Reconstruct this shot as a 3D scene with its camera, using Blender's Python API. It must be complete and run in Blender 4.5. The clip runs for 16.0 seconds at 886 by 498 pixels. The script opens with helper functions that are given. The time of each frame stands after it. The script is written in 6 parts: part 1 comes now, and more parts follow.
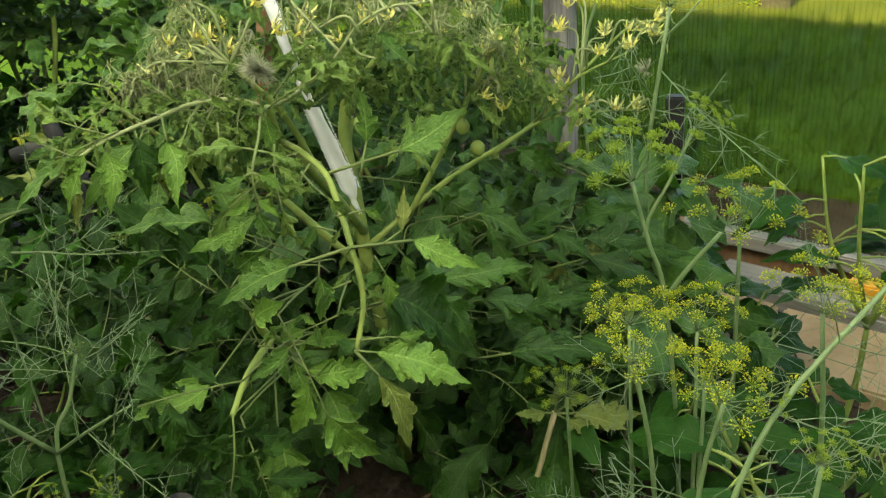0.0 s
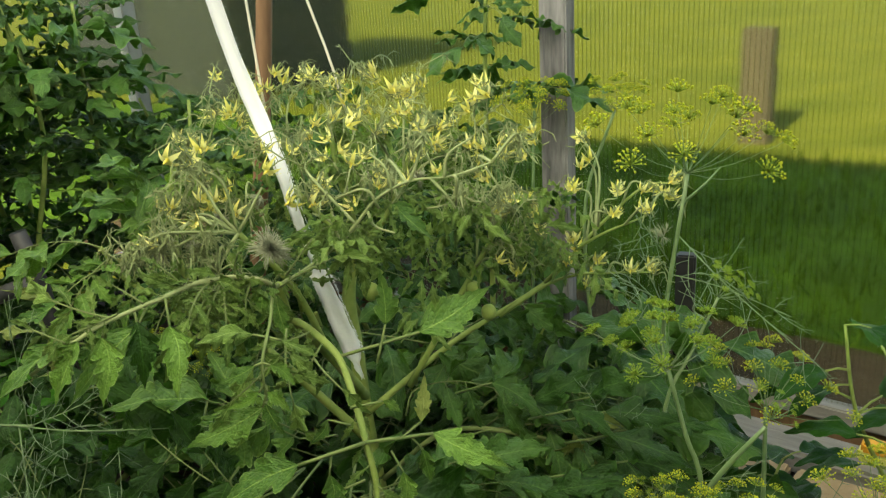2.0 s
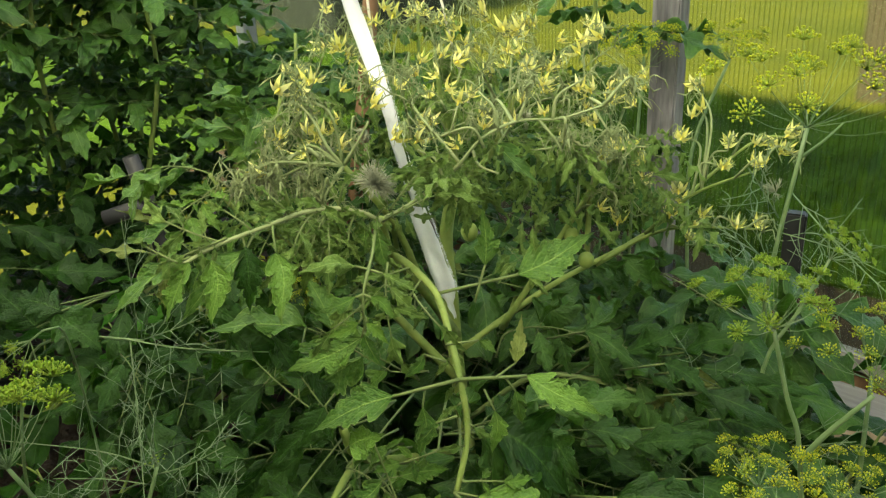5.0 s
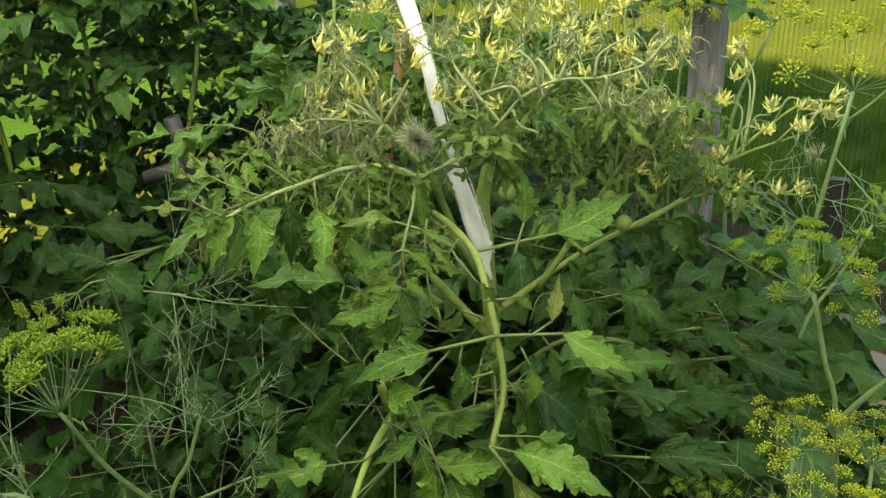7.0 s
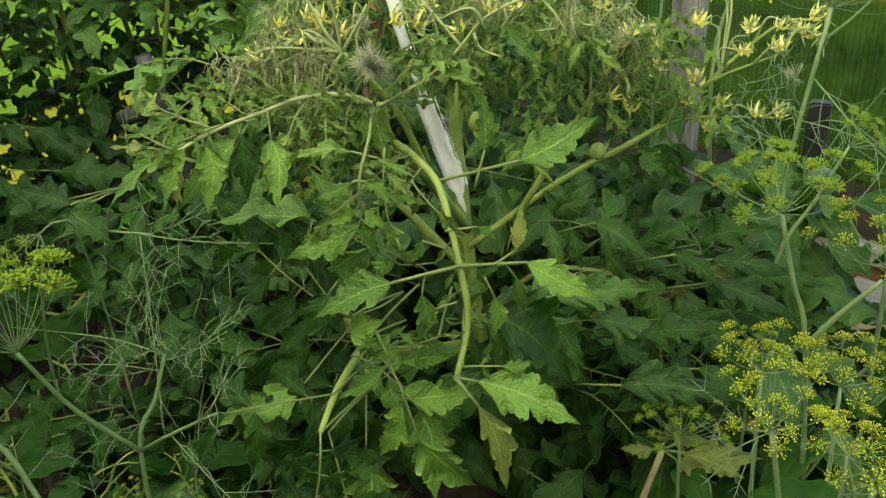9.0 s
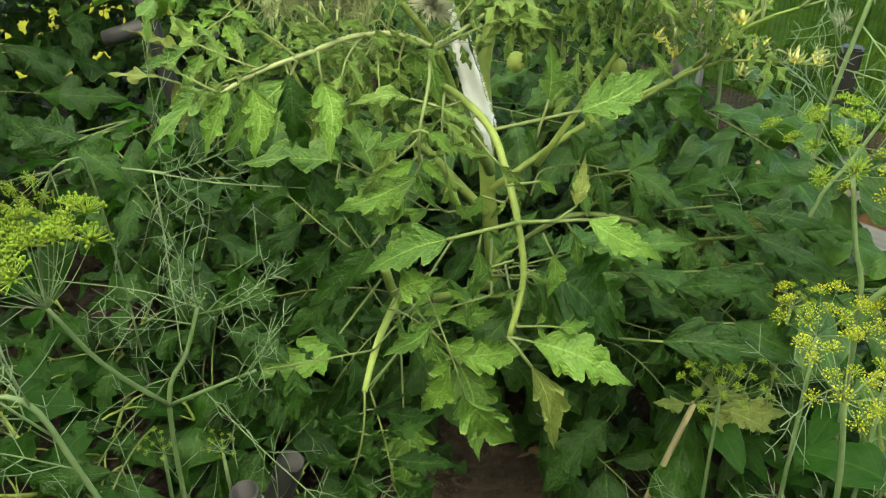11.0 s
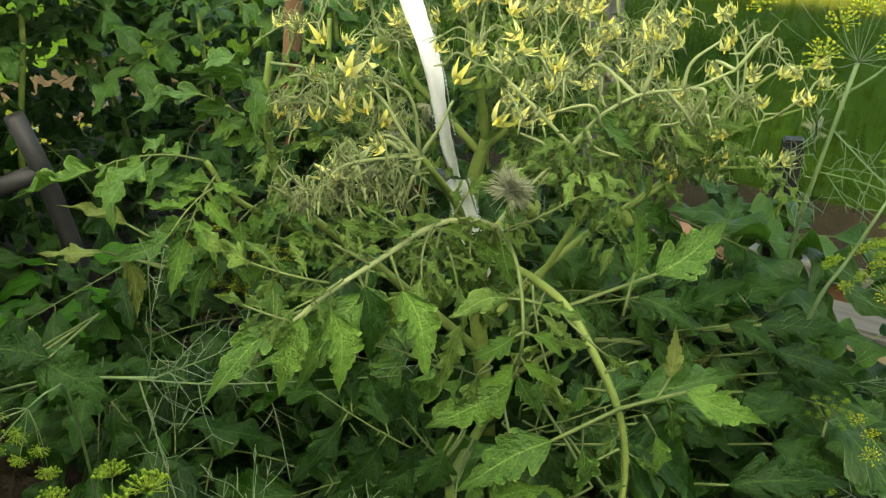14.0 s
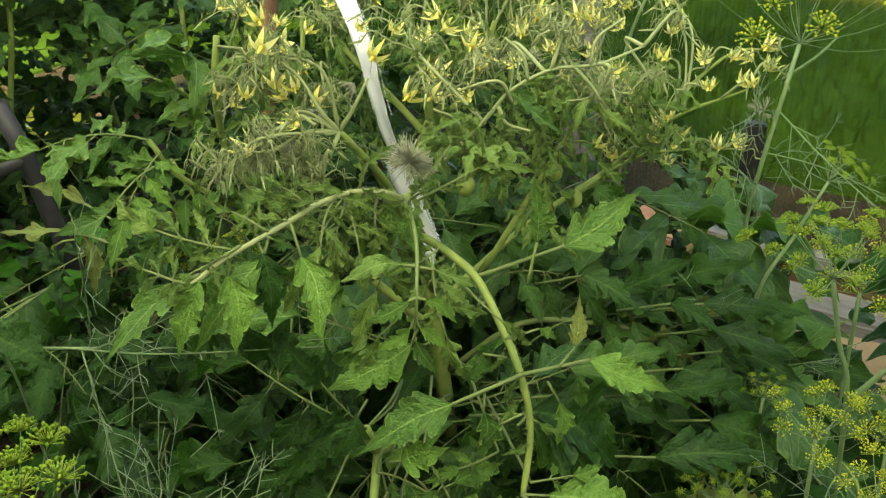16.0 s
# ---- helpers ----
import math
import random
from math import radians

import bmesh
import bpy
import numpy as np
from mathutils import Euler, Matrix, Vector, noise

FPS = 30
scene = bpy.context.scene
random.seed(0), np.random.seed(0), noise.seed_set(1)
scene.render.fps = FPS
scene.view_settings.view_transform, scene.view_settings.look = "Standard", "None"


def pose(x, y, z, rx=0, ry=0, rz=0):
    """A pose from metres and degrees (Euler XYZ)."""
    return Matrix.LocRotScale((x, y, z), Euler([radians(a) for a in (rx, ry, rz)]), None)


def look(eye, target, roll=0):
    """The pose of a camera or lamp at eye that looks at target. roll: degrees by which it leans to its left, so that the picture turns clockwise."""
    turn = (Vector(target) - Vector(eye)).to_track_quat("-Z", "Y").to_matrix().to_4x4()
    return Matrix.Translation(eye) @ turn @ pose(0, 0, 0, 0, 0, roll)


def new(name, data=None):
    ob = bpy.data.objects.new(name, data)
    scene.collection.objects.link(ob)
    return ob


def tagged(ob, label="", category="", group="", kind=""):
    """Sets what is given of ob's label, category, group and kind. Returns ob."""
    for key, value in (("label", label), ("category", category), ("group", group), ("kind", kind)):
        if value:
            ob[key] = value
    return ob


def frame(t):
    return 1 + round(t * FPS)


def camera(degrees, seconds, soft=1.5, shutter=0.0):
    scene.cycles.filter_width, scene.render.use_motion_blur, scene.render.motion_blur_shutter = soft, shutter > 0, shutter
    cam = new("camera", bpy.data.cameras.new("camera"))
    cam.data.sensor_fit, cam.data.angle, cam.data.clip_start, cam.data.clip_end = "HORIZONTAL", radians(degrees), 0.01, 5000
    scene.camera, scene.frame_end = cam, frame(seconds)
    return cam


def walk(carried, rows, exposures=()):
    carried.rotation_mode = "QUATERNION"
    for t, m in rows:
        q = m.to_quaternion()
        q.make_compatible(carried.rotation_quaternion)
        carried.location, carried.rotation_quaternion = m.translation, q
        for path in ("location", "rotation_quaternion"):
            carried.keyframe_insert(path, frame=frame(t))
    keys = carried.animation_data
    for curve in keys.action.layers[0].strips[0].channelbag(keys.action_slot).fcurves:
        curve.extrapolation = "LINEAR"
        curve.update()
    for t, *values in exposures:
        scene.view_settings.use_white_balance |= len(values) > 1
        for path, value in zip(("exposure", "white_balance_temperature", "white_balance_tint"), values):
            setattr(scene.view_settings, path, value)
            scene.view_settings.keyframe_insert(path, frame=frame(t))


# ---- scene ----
cam = camera(55.6, 16.0, 1.25)
PATH = [
    (0, (0.017, 0.004, 0.999), (-0.077, 1.79, 0.102), -5.4),
    (0.5, (0.015, 0.014, 0.979), (-0.09, 1.806, 0.097), -5.7),
    (1, (0.022, 0.083, 1.056), (-0.072, 1.906, 0.238), -5.8),
    (1.5, (0.021, 0.103, 1.065), (-0.026, 1.995, 0.42), -5.3),
    (2, (-0.028, 0.09, 1.043), (-0.046, 1.981, 0.392), -3.6),
    (2.5, (-0.048, 0.086, 1.043), (-0.111, 1.975, 0.39), -1.8),
    (3, (-0.052, 0.083, 1.039), (-0.159, 1.963, 0.364), -1.3),
    (3.5, (-0.051, 0.095, 1.033), (-0.172, 1.963, 0.329), -1.3),
    (4, (-0.042, 0.094, 1.04), (-0.202, 1.951, 0.314), -1.7),
    (6.5, (-0.041, 0.085, 1.031), (-0.337, 1.889, 0.22), -3.2),
    (7, (-0.046, 0.081, 1.03), (-0.355, 1.876, 0.205), -2.9),
    (7.5, (-0.047, 0.083, 1.032), (-0.365, 1.875, 0.202), -2.7),
    (8, (-0.046, 0.084, 1.03), (-0.375, 1.873, 0.197), -2.7),
    (8.5, (-0.043, 0.086, 1.025), (-0.378, 1.863, 0.171), -3.0),
    (8.7, (-0.012, 0.093, 1.015), (-0.331, 1.855, 0.123), -4.1),
    (10.8, (-0.084, 0.107, 1.008), (-0.269, 1.75, -0.117), -1.6),
    (11, (-0.108, 0.138, 1.021), (-0.309, 1.785, -0.096), -1.6),
    (11.5, (-0.209, 0.238, 1.071), (-0.346, 1.947, 0.04), -3.1),
    (12, (-0.306, 0.29, 1.075), (-0.305, 2.015, 0.063), -3.4),
    (12.5, (-0.354, 0.273, 1.06), (-0.317, 1.997, 0.046), -4.7),
    (13, (-0.37, 0.279, 1.064), (-0.296, 2.0, 0.048), -4.2),
    (13.5, (-0.359, 0.278, 1.076), (-0.252, 1.99, 0.047), -2.8),
    (14, (-0.311, 0.269, 1.084), (-0.13, 1.984, 0.072), -1.9),
    (14.5, (-0.275, 0.255, 1.065), (-0.045, 1.973, 0.068), -1.5),
    (15, (-0.252, 0.238, 1.069), (-0.048, 1.959, 0.07), -0.9),
    (15.5, (-0.216, 0.236, 1.07), (-0.073, 1.957, 0.062), -2.6),
    (16, (-0.215, 0.227, 1.073), (-0.099, 1.946, 0.057), -2.9),
]
# the clip's camera sets its exposure by itself
EXPOSURE = [(0.0, 2.15), (0.5, 2.25), (1.0, 2.05), (1.5, 1.87), (2.5, 1.9), (4.0, 1.97), (6.5, 2.1), (8.5, 2.17), (10.0, 2.35), (11.0, 2.64), (11.5, 2.22), (12.0, 1.97), (13.0, 2.02), (13.5, 2.07), (14.5, 1.95), (15.2, 2.03), (16.0, 2.1)]
walk(cam, [(t, look(eye, target, roll)) for t, eye, target, roll in PATH], EXPOSURE)

# ---- world, sun, exposure ----
SUN_DIR = Vector((0.46, 0.71, -0.53)).normalized()   # the way the sunlight travels
world = bpy.data.worlds.new("world")
scene.world = world
world.use_nodes = True
wn = world.node_tree.nodes
sky = wn.new("ShaderNodeTexSky")
sky.sky_type = "NISHITA"
sky.sun_disc = False
sky.sun_elevation = math.asin(-SUN_DIR.z)
sky.sun_rotation = math.atan2(-SUN_DIR.x, -SUN_DIR.y)
world.node_tree.links.new(sky.outputs[0], wn["Background"].inputs[0])
wn["Background"].inputs[1].default_value = 0.10
sun = new("sun", bpy.data.lights.new("sun", "SUN"))
sun.data.energy, sun.data.angle, sun.data.color = 5.0, radians(0.6), (1.0, 0.92, 0.76)
sun.matrix_world = look((0, 0, 0), SUN_DIR)

# ---- materials ----


class Nodes:
    """A small builder for node materials."""

    def __init__(self, name):
        self.mat = bpy.data.materials.new(name)
        self.mat.use_nodes = True
        self.tree = self.mat.node_tree
        self.tree.nodes.clear()

    def add(self, kind):
        return self.tree.nodes.new(kind)

    def join(self, a, b):
        self.tree.links.new(a, b)

    def math(self, op, a, b=0.5, c=None):
        node = self.add("ShaderNodeMath")
        node.operation = op
        for i, v in enumerate((a, b, c)):
            if v is None:
                continue
            if isinstance(v, (int, float)):
                node.inputs[i].default_value = v
            else:
                self.join(v, node.inputs[i])
        return node.outputs[0]

    def noise(self, coord, scale, detail=4.0, rough=0.55):
        node = self.add("ShaderNodeTexNoise")
        node.inputs["Scale"].default_value = scale
        node.inputs["Detail"].default_value = detail
        node.inputs["Roughness"].default_value = rough
        self.join(coord, node.inputs["Vector"])
        return node.outputs["Fac"]

    def ramp(self, fac, stops):
        node = self.add("ShaderNodeValToRGB")
        ramp = node.color_ramp
        while len(ramp.elements) < len(stops):
            ramp.elements.new(0.5)
        for el, (pos, col) in zip(ramp.elements, stops):
            el.position, el.color = pos, (*col, 1)
        self.join(fac, node.inputs[0])
        return node.outputs[0]

    def mix(self, fac, a, b):
        node = self.add("ShaderNodeMix")
        node.data_type = "RGBA"
        for sock, v in ((node.inputs[0], fac), (node.inputs[6], a), (node.inputs[7], b)):
            if isinstance(v, (int, float)):
                sock.default_value = v
            elif isinstance(v, tuple):
                sock.default_value = (*v, 1)
            else:
                self.join(v, sock)
        return node.outputs[2]

    def bump(self, height, strength, distance):
        node = self.add("ShaderNodeBump")
        node.inputs["Strength"].default_value = strength
        node.inputs["Distance"].default_value = distance
        self.join(height, node.inputs["Height"])
        return node.outputs[0]

    def principled(self, color, rough, normal=None, metal=0.0, spec=0.5):
        node = self.add("ShaderNodeBsdfPrincipled")
        for key, v in (("Base Color", color), ("Roughness", rough), ("Metallic", metal), ("Specular IOR Level", spec)):
            if isinstance(v, (int, float)):
                node.inputs[key].default_value = v
            elif isinstance(v, tuple):
                node.inputs[key].default_value = (*v, 1)
            else:
                self.join(v, node.inputs[key])
        if normal is not None:
            self.join(normal, node.inputs["Normal"])
        return node

    def out(self, shader):
        node = self.add("ShaderNodeOutputMaterial")
        self.join(shader, node.inputs[0])
        return self.mat

    def random(self):
        """One number for each thing and each loose piece of it."""
        a = self.add("ShaderNodeObjectInfo").outputs["Random"]
        b = self.add("ShaderNodeNewGeometry").outputs["Random Per Island"]
        return self.math("FRACT", self.math("ADD", a, b))

    def coords(self, which="Object"):
        return self.add("ShaderNodeTexCoord").outputs[which]


def leaf_material(name, dark, light, vein, glow, veins=7.0, rough=0.52, see=0.15, puff=0.8, net=30.0, gloss=0.36):
    n = Nodes(name)
    flat = n.coords("UV")
    uv = n.add("ShaderNodeSeparateXYZ")
    n.join(flat, uv.inputs[0])
    across = n.math("ABSOLUTE", n.math("MULTIPLY_ADD", uv.outputs[0], 2.0, -1.0))
    slant = n.math("SUBTRACT", n.math("MULTIPLY", uv.outputs[1], veins), n.math("MULTIPLY", across, 1.6))
    ridge = n.math("PINGPONG", slant, 0.5)
    side_vein = n.math("SUBTRACT", 1.0, n.math("MINIMUM", n.math("MULTIPLY", ridge, 14.0), 1.0))
    mid_vein = n.math("SUBTRACT", 1.0, n.math("MINIMUM", n.math("MULTIPLY", across, 18.0), 1.0))
    scaled = n.add("ShaderNodeMapping")
    scaled.inputs["Scale"].default_value = (net * 0.55, net, 1)
    n.join(flat, scaled.inputs[0])
    cell = n.add("ShaderNodeTexVoronoi")
    cell.feature = "F1"
    cell.inputs["Scale"].default_value = 1.0
    n.join(scaled.outputs[0], cell.inputs["Vector"])
    dome = n.math("SUBTRACT", 1.0, cell.outputs["Distance"])
    obj = n.coords("Object")
    grain = n.noise(obj, 10.0, 5.0, 0.65)
    fine = n.noise(obj, 70.0, 3.0)
    tone = n.math("ADD", n.math("MULTIPLY", grain, 0.5), n.math("MULTIPLY", n.random(), 0.42))
    tone = n.math("ADD", tone, n.math("MULTIPLY", n.math("SUBTRACT", dome, 0.5), 0.2))
    body = n.ramp(tone, [(0.2, dark), (0.85, light)])
    body = n.mix(n.math("MULTIPLY", side_vein, 0.34), body, vein)
    # paler margin colour: its hairs, plus painted light on the rolled edge
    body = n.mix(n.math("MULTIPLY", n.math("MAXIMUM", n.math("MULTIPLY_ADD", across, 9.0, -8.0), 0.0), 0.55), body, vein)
    color = n.mix(n.math("MULTIPLY", mid_vein, 0.75), body, vein)
    height = n.math("ADD", n.math("MULTIPLY", n.math("POWER", ridge, 0.5), puff * 0.55), n.math("MULTIPLY", dome, puff))
    height = n.math("ADD", height, n.math("MULTIPLY", fine, 0.3))
    normal = n.bump(height, 0.85, 0.0024)
    top = n.principled(color, rough, normal, 0.0, gloss)
    through_leaf = n.add("ShaderNodeBsdfTranslucent")
    n.join(n.mix(0.5, color, glow), through_leaf.inputs[0])
    both = n.add("ShaderNodeMixShader")
    both.inputs[0].default_value = see
    n.join(top.outputs[0], both.inputs[1])
    n.join(through_leaf.outputs[0], both.inputs[2])
    return n.out(both.outputs[0])


def plain_material(name, dark, light, rough, scale=20.0, bump=0.3, distance=0.004, metal=0.0, spec=0.4, stretch=None):
    """Two tones mottled by noise, with a fine relief; stretch draws the grain out along an axis."""
    n = Nodes(name)
    vec = n.coords("Object")
    if stretch:
        m = n.add("ShaderNodeMapping")
        m.inputs["Scale"].default_value = stretch
        n.join(vec, m.inputs[0])
        vec = m.outputs[0]
    big = n.noise(vec, scale * 0.25, 3.0)
    small = n.noise(vec, scale, 6.0, 0.65)
    tone = n.math("ADD", n.math("MULTIPLY", big, 0.45), n.math("MULTIPLY", small, 0.45))
    tone = n.math("ADD", tone, n.math("MULTIPLY", n.random(), 0.12))
    color = n.ramp(tone, [(0.3, dark), (0.72, light)])
    p = n.principled(color, rough, n.bump(small, bump, distance), metal, spec)
    return n.out(p.outputs[0])


def petal_material(name, dark, light, see=0.4):
    """Thin petals and florets that let light through."""
    n = Nodes(name)
    tone = n.math("ADD", n.math("MULTIPLY", n.noise(n.coords("Object"), 150.0), 0.5), n.math("MULTIPLY", n.random(), 0.5))
    color = n.ramp(tone, [(0.2, dark), (0.8, light)])
    p = n.principled(color, 0.55, None, 0.0, 0.3)
    t = n.add("ShaderNodeBsdfTranslucent")
    n.join(color, t.inputs[0])
    m = n.add("ShaderNodeMixShader")
    m.inputs[0].default_value = see
    n.join(p.outputs[0], m.inputs[1])
    n.join(t.outputs[0], m.inputs[2])
    return n.out(m.outputs[0])


def sheet_material(name, clear, haze):
    """Thin opal plastic sheet: lets light through, most of it scattered."""
    n = Nodes(name)
    t = n.add("ShaderNodeBsdfTransparent")
    d = n.add("ShaderNodeBsdfTranslucent")
    d.inputs[0].default_value = (*haze, 1)
    m = n.add("ShaderNodeMixShader")
    m.inputs[0].default_value = 1 - clear
    n.join(t.outputs[0], m.inputs[1])
    n.join(d.outputs[0], m.inputs[2])
    return n.out(m.outputs[0])


def pane_material():
    """Clear polycarbonate skin with slightly uneven, hazy faces."""
    n = Nodes("polycarbonate")
    obj = n.coords("Object")
    wave = n.noise(obj, 7.0, 2.0)
    p = n.principled((0.94, 0.95, 0.84), 0.09, n.bump(wave, 0.15, 0.02))
    p.inputs["Transmission Weight"].default_value = 1.0
    p.inputs["IOR"].default_value = 1.25
    return n.out(p.outputs[0])


def web_material():
    n = Nodes("polycarbonate web")
    t = n.add("ShaderNodeBsdfTransparent")
    t.inputs[0].default_value = (0.68, 0.72, 0.52, 1)
    d = n.add("ShaderNodeBsdfTranslucent")
    d.inputs[0].default_value = (0.45, 0.48, 0.30, 1)
    m = n.add("ShaderNodeMixShader")
    m.inputs[0].default_value = 0.09
    n.join(t.outputs[0], m.inputs[1])
    n.join(d.outputs[0], m.inputs[2])
    return n.out(m.outputs[0])


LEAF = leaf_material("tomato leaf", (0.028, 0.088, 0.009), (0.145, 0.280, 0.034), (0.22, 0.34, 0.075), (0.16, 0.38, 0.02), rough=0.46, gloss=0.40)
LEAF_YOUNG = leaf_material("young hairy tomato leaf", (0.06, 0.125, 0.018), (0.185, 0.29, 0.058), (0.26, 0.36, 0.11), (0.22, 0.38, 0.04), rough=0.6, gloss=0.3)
# MID and DARK: darker copies of the leaf, the bush's shade put into colour
LEAF_MID = leaf_material("half-shaded tomato leaf", (0.016, 0.058, 0.006), (0.066, 0.160, 0.020), (0.12, 0.22, 0.045), (0.12, 0.32, 0.015), rough=0.44, see=0.2, gloss=0.38)
LEAF_DARK = leaf_material("shaded tomato leaf", (0.007, 0.031, 0.003), (0.030, 0.088, 0.009), (0.065, 0.145, 0.024), (0.08, 0.28, 0.01), rough=0.46, see=0.20, gloss=0.26, puff=0.8)
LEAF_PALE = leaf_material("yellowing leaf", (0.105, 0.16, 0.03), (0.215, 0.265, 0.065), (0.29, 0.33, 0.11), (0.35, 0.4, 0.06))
# two pepper copies: shade put into PEPPER's colour, sunlight into PEPPER_BRIGHT's
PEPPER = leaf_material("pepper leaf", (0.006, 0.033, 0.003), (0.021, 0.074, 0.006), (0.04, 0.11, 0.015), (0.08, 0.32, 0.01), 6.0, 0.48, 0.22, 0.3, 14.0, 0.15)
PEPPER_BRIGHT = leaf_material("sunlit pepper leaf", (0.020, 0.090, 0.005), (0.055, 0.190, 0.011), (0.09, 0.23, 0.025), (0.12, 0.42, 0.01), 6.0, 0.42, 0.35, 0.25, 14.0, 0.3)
STEM = plain_material("tomato stem", (0.12, 0.185, 0.036), (0.26, 0.335, 0.080), 0.7, 60, 0.4, 0.002)
LEAF_STALK = plain_material("leaf stalk", (0.075, 0.115, 0.03), (0.16, 0.21, 0.07), 0.7, 60, 0.4, 0.002)
STEM_GREY = plain_material("hairy thin stem", (0.13, 0.18, 0.065), (0.28, 0.325, 0.15), 0.7, 80, 0.4, 0.001)
PETAL = petal_material("tomato petal", (0.74, 0.70, 0.13), (0.88, 0.86, 0.40))
ANTHER = plain_material("anther cone", (0.68, 0.58, 0.07), (0.80, 0.72, 0.14), 0.5, 200, 0.2, 0.001)
BUD_DRY = plain_material("dried hairy bud", (0.17, 0.19, 0.12), (0.34, 0.36, 0.24), 0.85, 120, 0.4, 0.001)
DILL_STEM = plain_material("dill stem", (0.08, 0.145, 0.055), (0.17, 0.245, 0.11), 0.5, 60, 0.3, 0.001)
DILL_THREAD = plain_material("dill thread leaf", (0.085, 0.145, 0.072), (0.185, 0.26, 0.145), 0.55, 60, 0.2, 0.001)
FLORET = petal_material("dill floret", (0.36, 0.45, 0.02), (0.60, 0.60, 0.035))
FLORET_GREEN = petal_material("green dill floret", (0.13, 0.255, 0.016), (0.27, 0.38, 0.03))
UMB_RAY = petal_material("umbellet ray", (0.20, 0.32, 0.03), (0.34, 0.46, 0.05), 0.25)
STALK_DRY = plain_material("dry cut stalk", (0.20, 0.19, 0.10), (0.38, 0.34, 0.20), 0.8, 60, 0.4, 0.002)
FABRIC = plain_material("white cloth strip", (0.80, 0.85, 0.94), (0.89, 0.93, 0.99), 0.9, 300, 0.5, 0.0008)
TWINE = plain_material("pale twine", (0.55, 0.53, 0.45), (0.75, 0.72, 0.62), 0.9, 300, 0.5, 0.001)
WOOD_GREY = plain_material("weathered grey wood", (0.075, 0.073, 0.078), (0.43, 0.425, 0.43), 0.8, 60, 0.7, 0.004, stretch=(1, 1, 0.12))
PLANK_GREY = plain_material("weathered plank", (0.13, 0.122, 0.11), (0.30, 0.288, 0.268), 0.8, 60, 0.7, 0.004, stretch=(0.12, 1, 1))
WOOD_BROWN = plain_material("brown stake wood", (0.085, 0.046, 0.024), (0.25, 0.145, 0.075), 0.8, 45, 0.6, 0.004, stretch=(1, 1, 0.15))
BLACK = plain_material("black plastic", (0.006, 0.006, 0.007), (0.020, 0.020, 0.022), 0.5, 25, 0.2, 0.003)
PIPE = plain_material("dark grey pipe plastic", (0.018, 0.018, 0.02), (0.05, 0.05, 0.055), 0.5, 25, 0.2, 0.003)
ALU = plain_material("dull metal profile", (0.26, 0.27, 0.28), (0.38, 0.39, 0.40), 0.45, 15, 0.15, 0.002, metal=0.4)
CLAY = plain_material("pale clay slab", (0.29, 0.20, 0.105), (0.45, 0.33, 0.20), 0.85, 30, 0.6, 0.006)
BRICK = plain_material("old brick", (0.40, 0.20, 0.12), (0.60, 0.35, 0.23), 0.85, 40, 0.7, 0.006)
SOIL = plain_material("garden soil", (0.022, 0.016, 0.010), (0.095, 0.068, 0.048), 0.95, 45, 1.0, 0.02)
SOIL_OUT = plain_material("bare earth", (0.036, 0.026, 0.013), (0.085, 0.062, 0.034), 0.95, 12, 0.8, 0.03, spec=0.03)
LAWN = plain_material("meadow grass", (0.046, 0.062, 0.004), (0.128, 0.130, 0.012), 0.9, 5.0, 0.8, 0.05, spec=0.03, stretch=(0.5, 0.8, 1))
GRASS = plain_material("grass blade", (0.006, 0.020, 0.002), (0.075, 0.14, 0.007), 0.8, 6, 0.3, 0.01, spec=0.04, stretch=(0.35, 1, 1))
DRY = plain_material("dry leaf litter", (0.15, 0.095, 0.05), (0.29, 0.20, 0.115), 0.85, 60, 0.6, 0.003)
ORANGE = plain_material("orange plastic", (0.62, 0.27, 0.02), (0.80, 0.45, 0.03), 0.5, 25, 0.2, 0.003)
OPAL = sheet_material("opal roof sheet", 0.06, (0.94, 0.92, 0.73))
# little light let through, to lower the fill from the unseen walls
OPAL_DIM = sheet_material("dimmed wall sheet", 0.03, (0.085, 0.105, 0.065))
PANE = pane_material()
WEB = web_material()
FENCE = plain_material("dark old fence wood", (0.020, 0.017, 0.005), (0.046, 0.037, 0.010), 0.85, 30, 0.5, 0.006, stretch=(1, 1, 0.12))
SHED = plain_material("shade-darkened shed boards", (0.004, 0.007, 0.004), (0.010, 0.014, 0.008), 0.8, 10, 0.3, 0.01, stretch=(1, 1, 0.1))

# ---- mesh tools ----
WM = {}


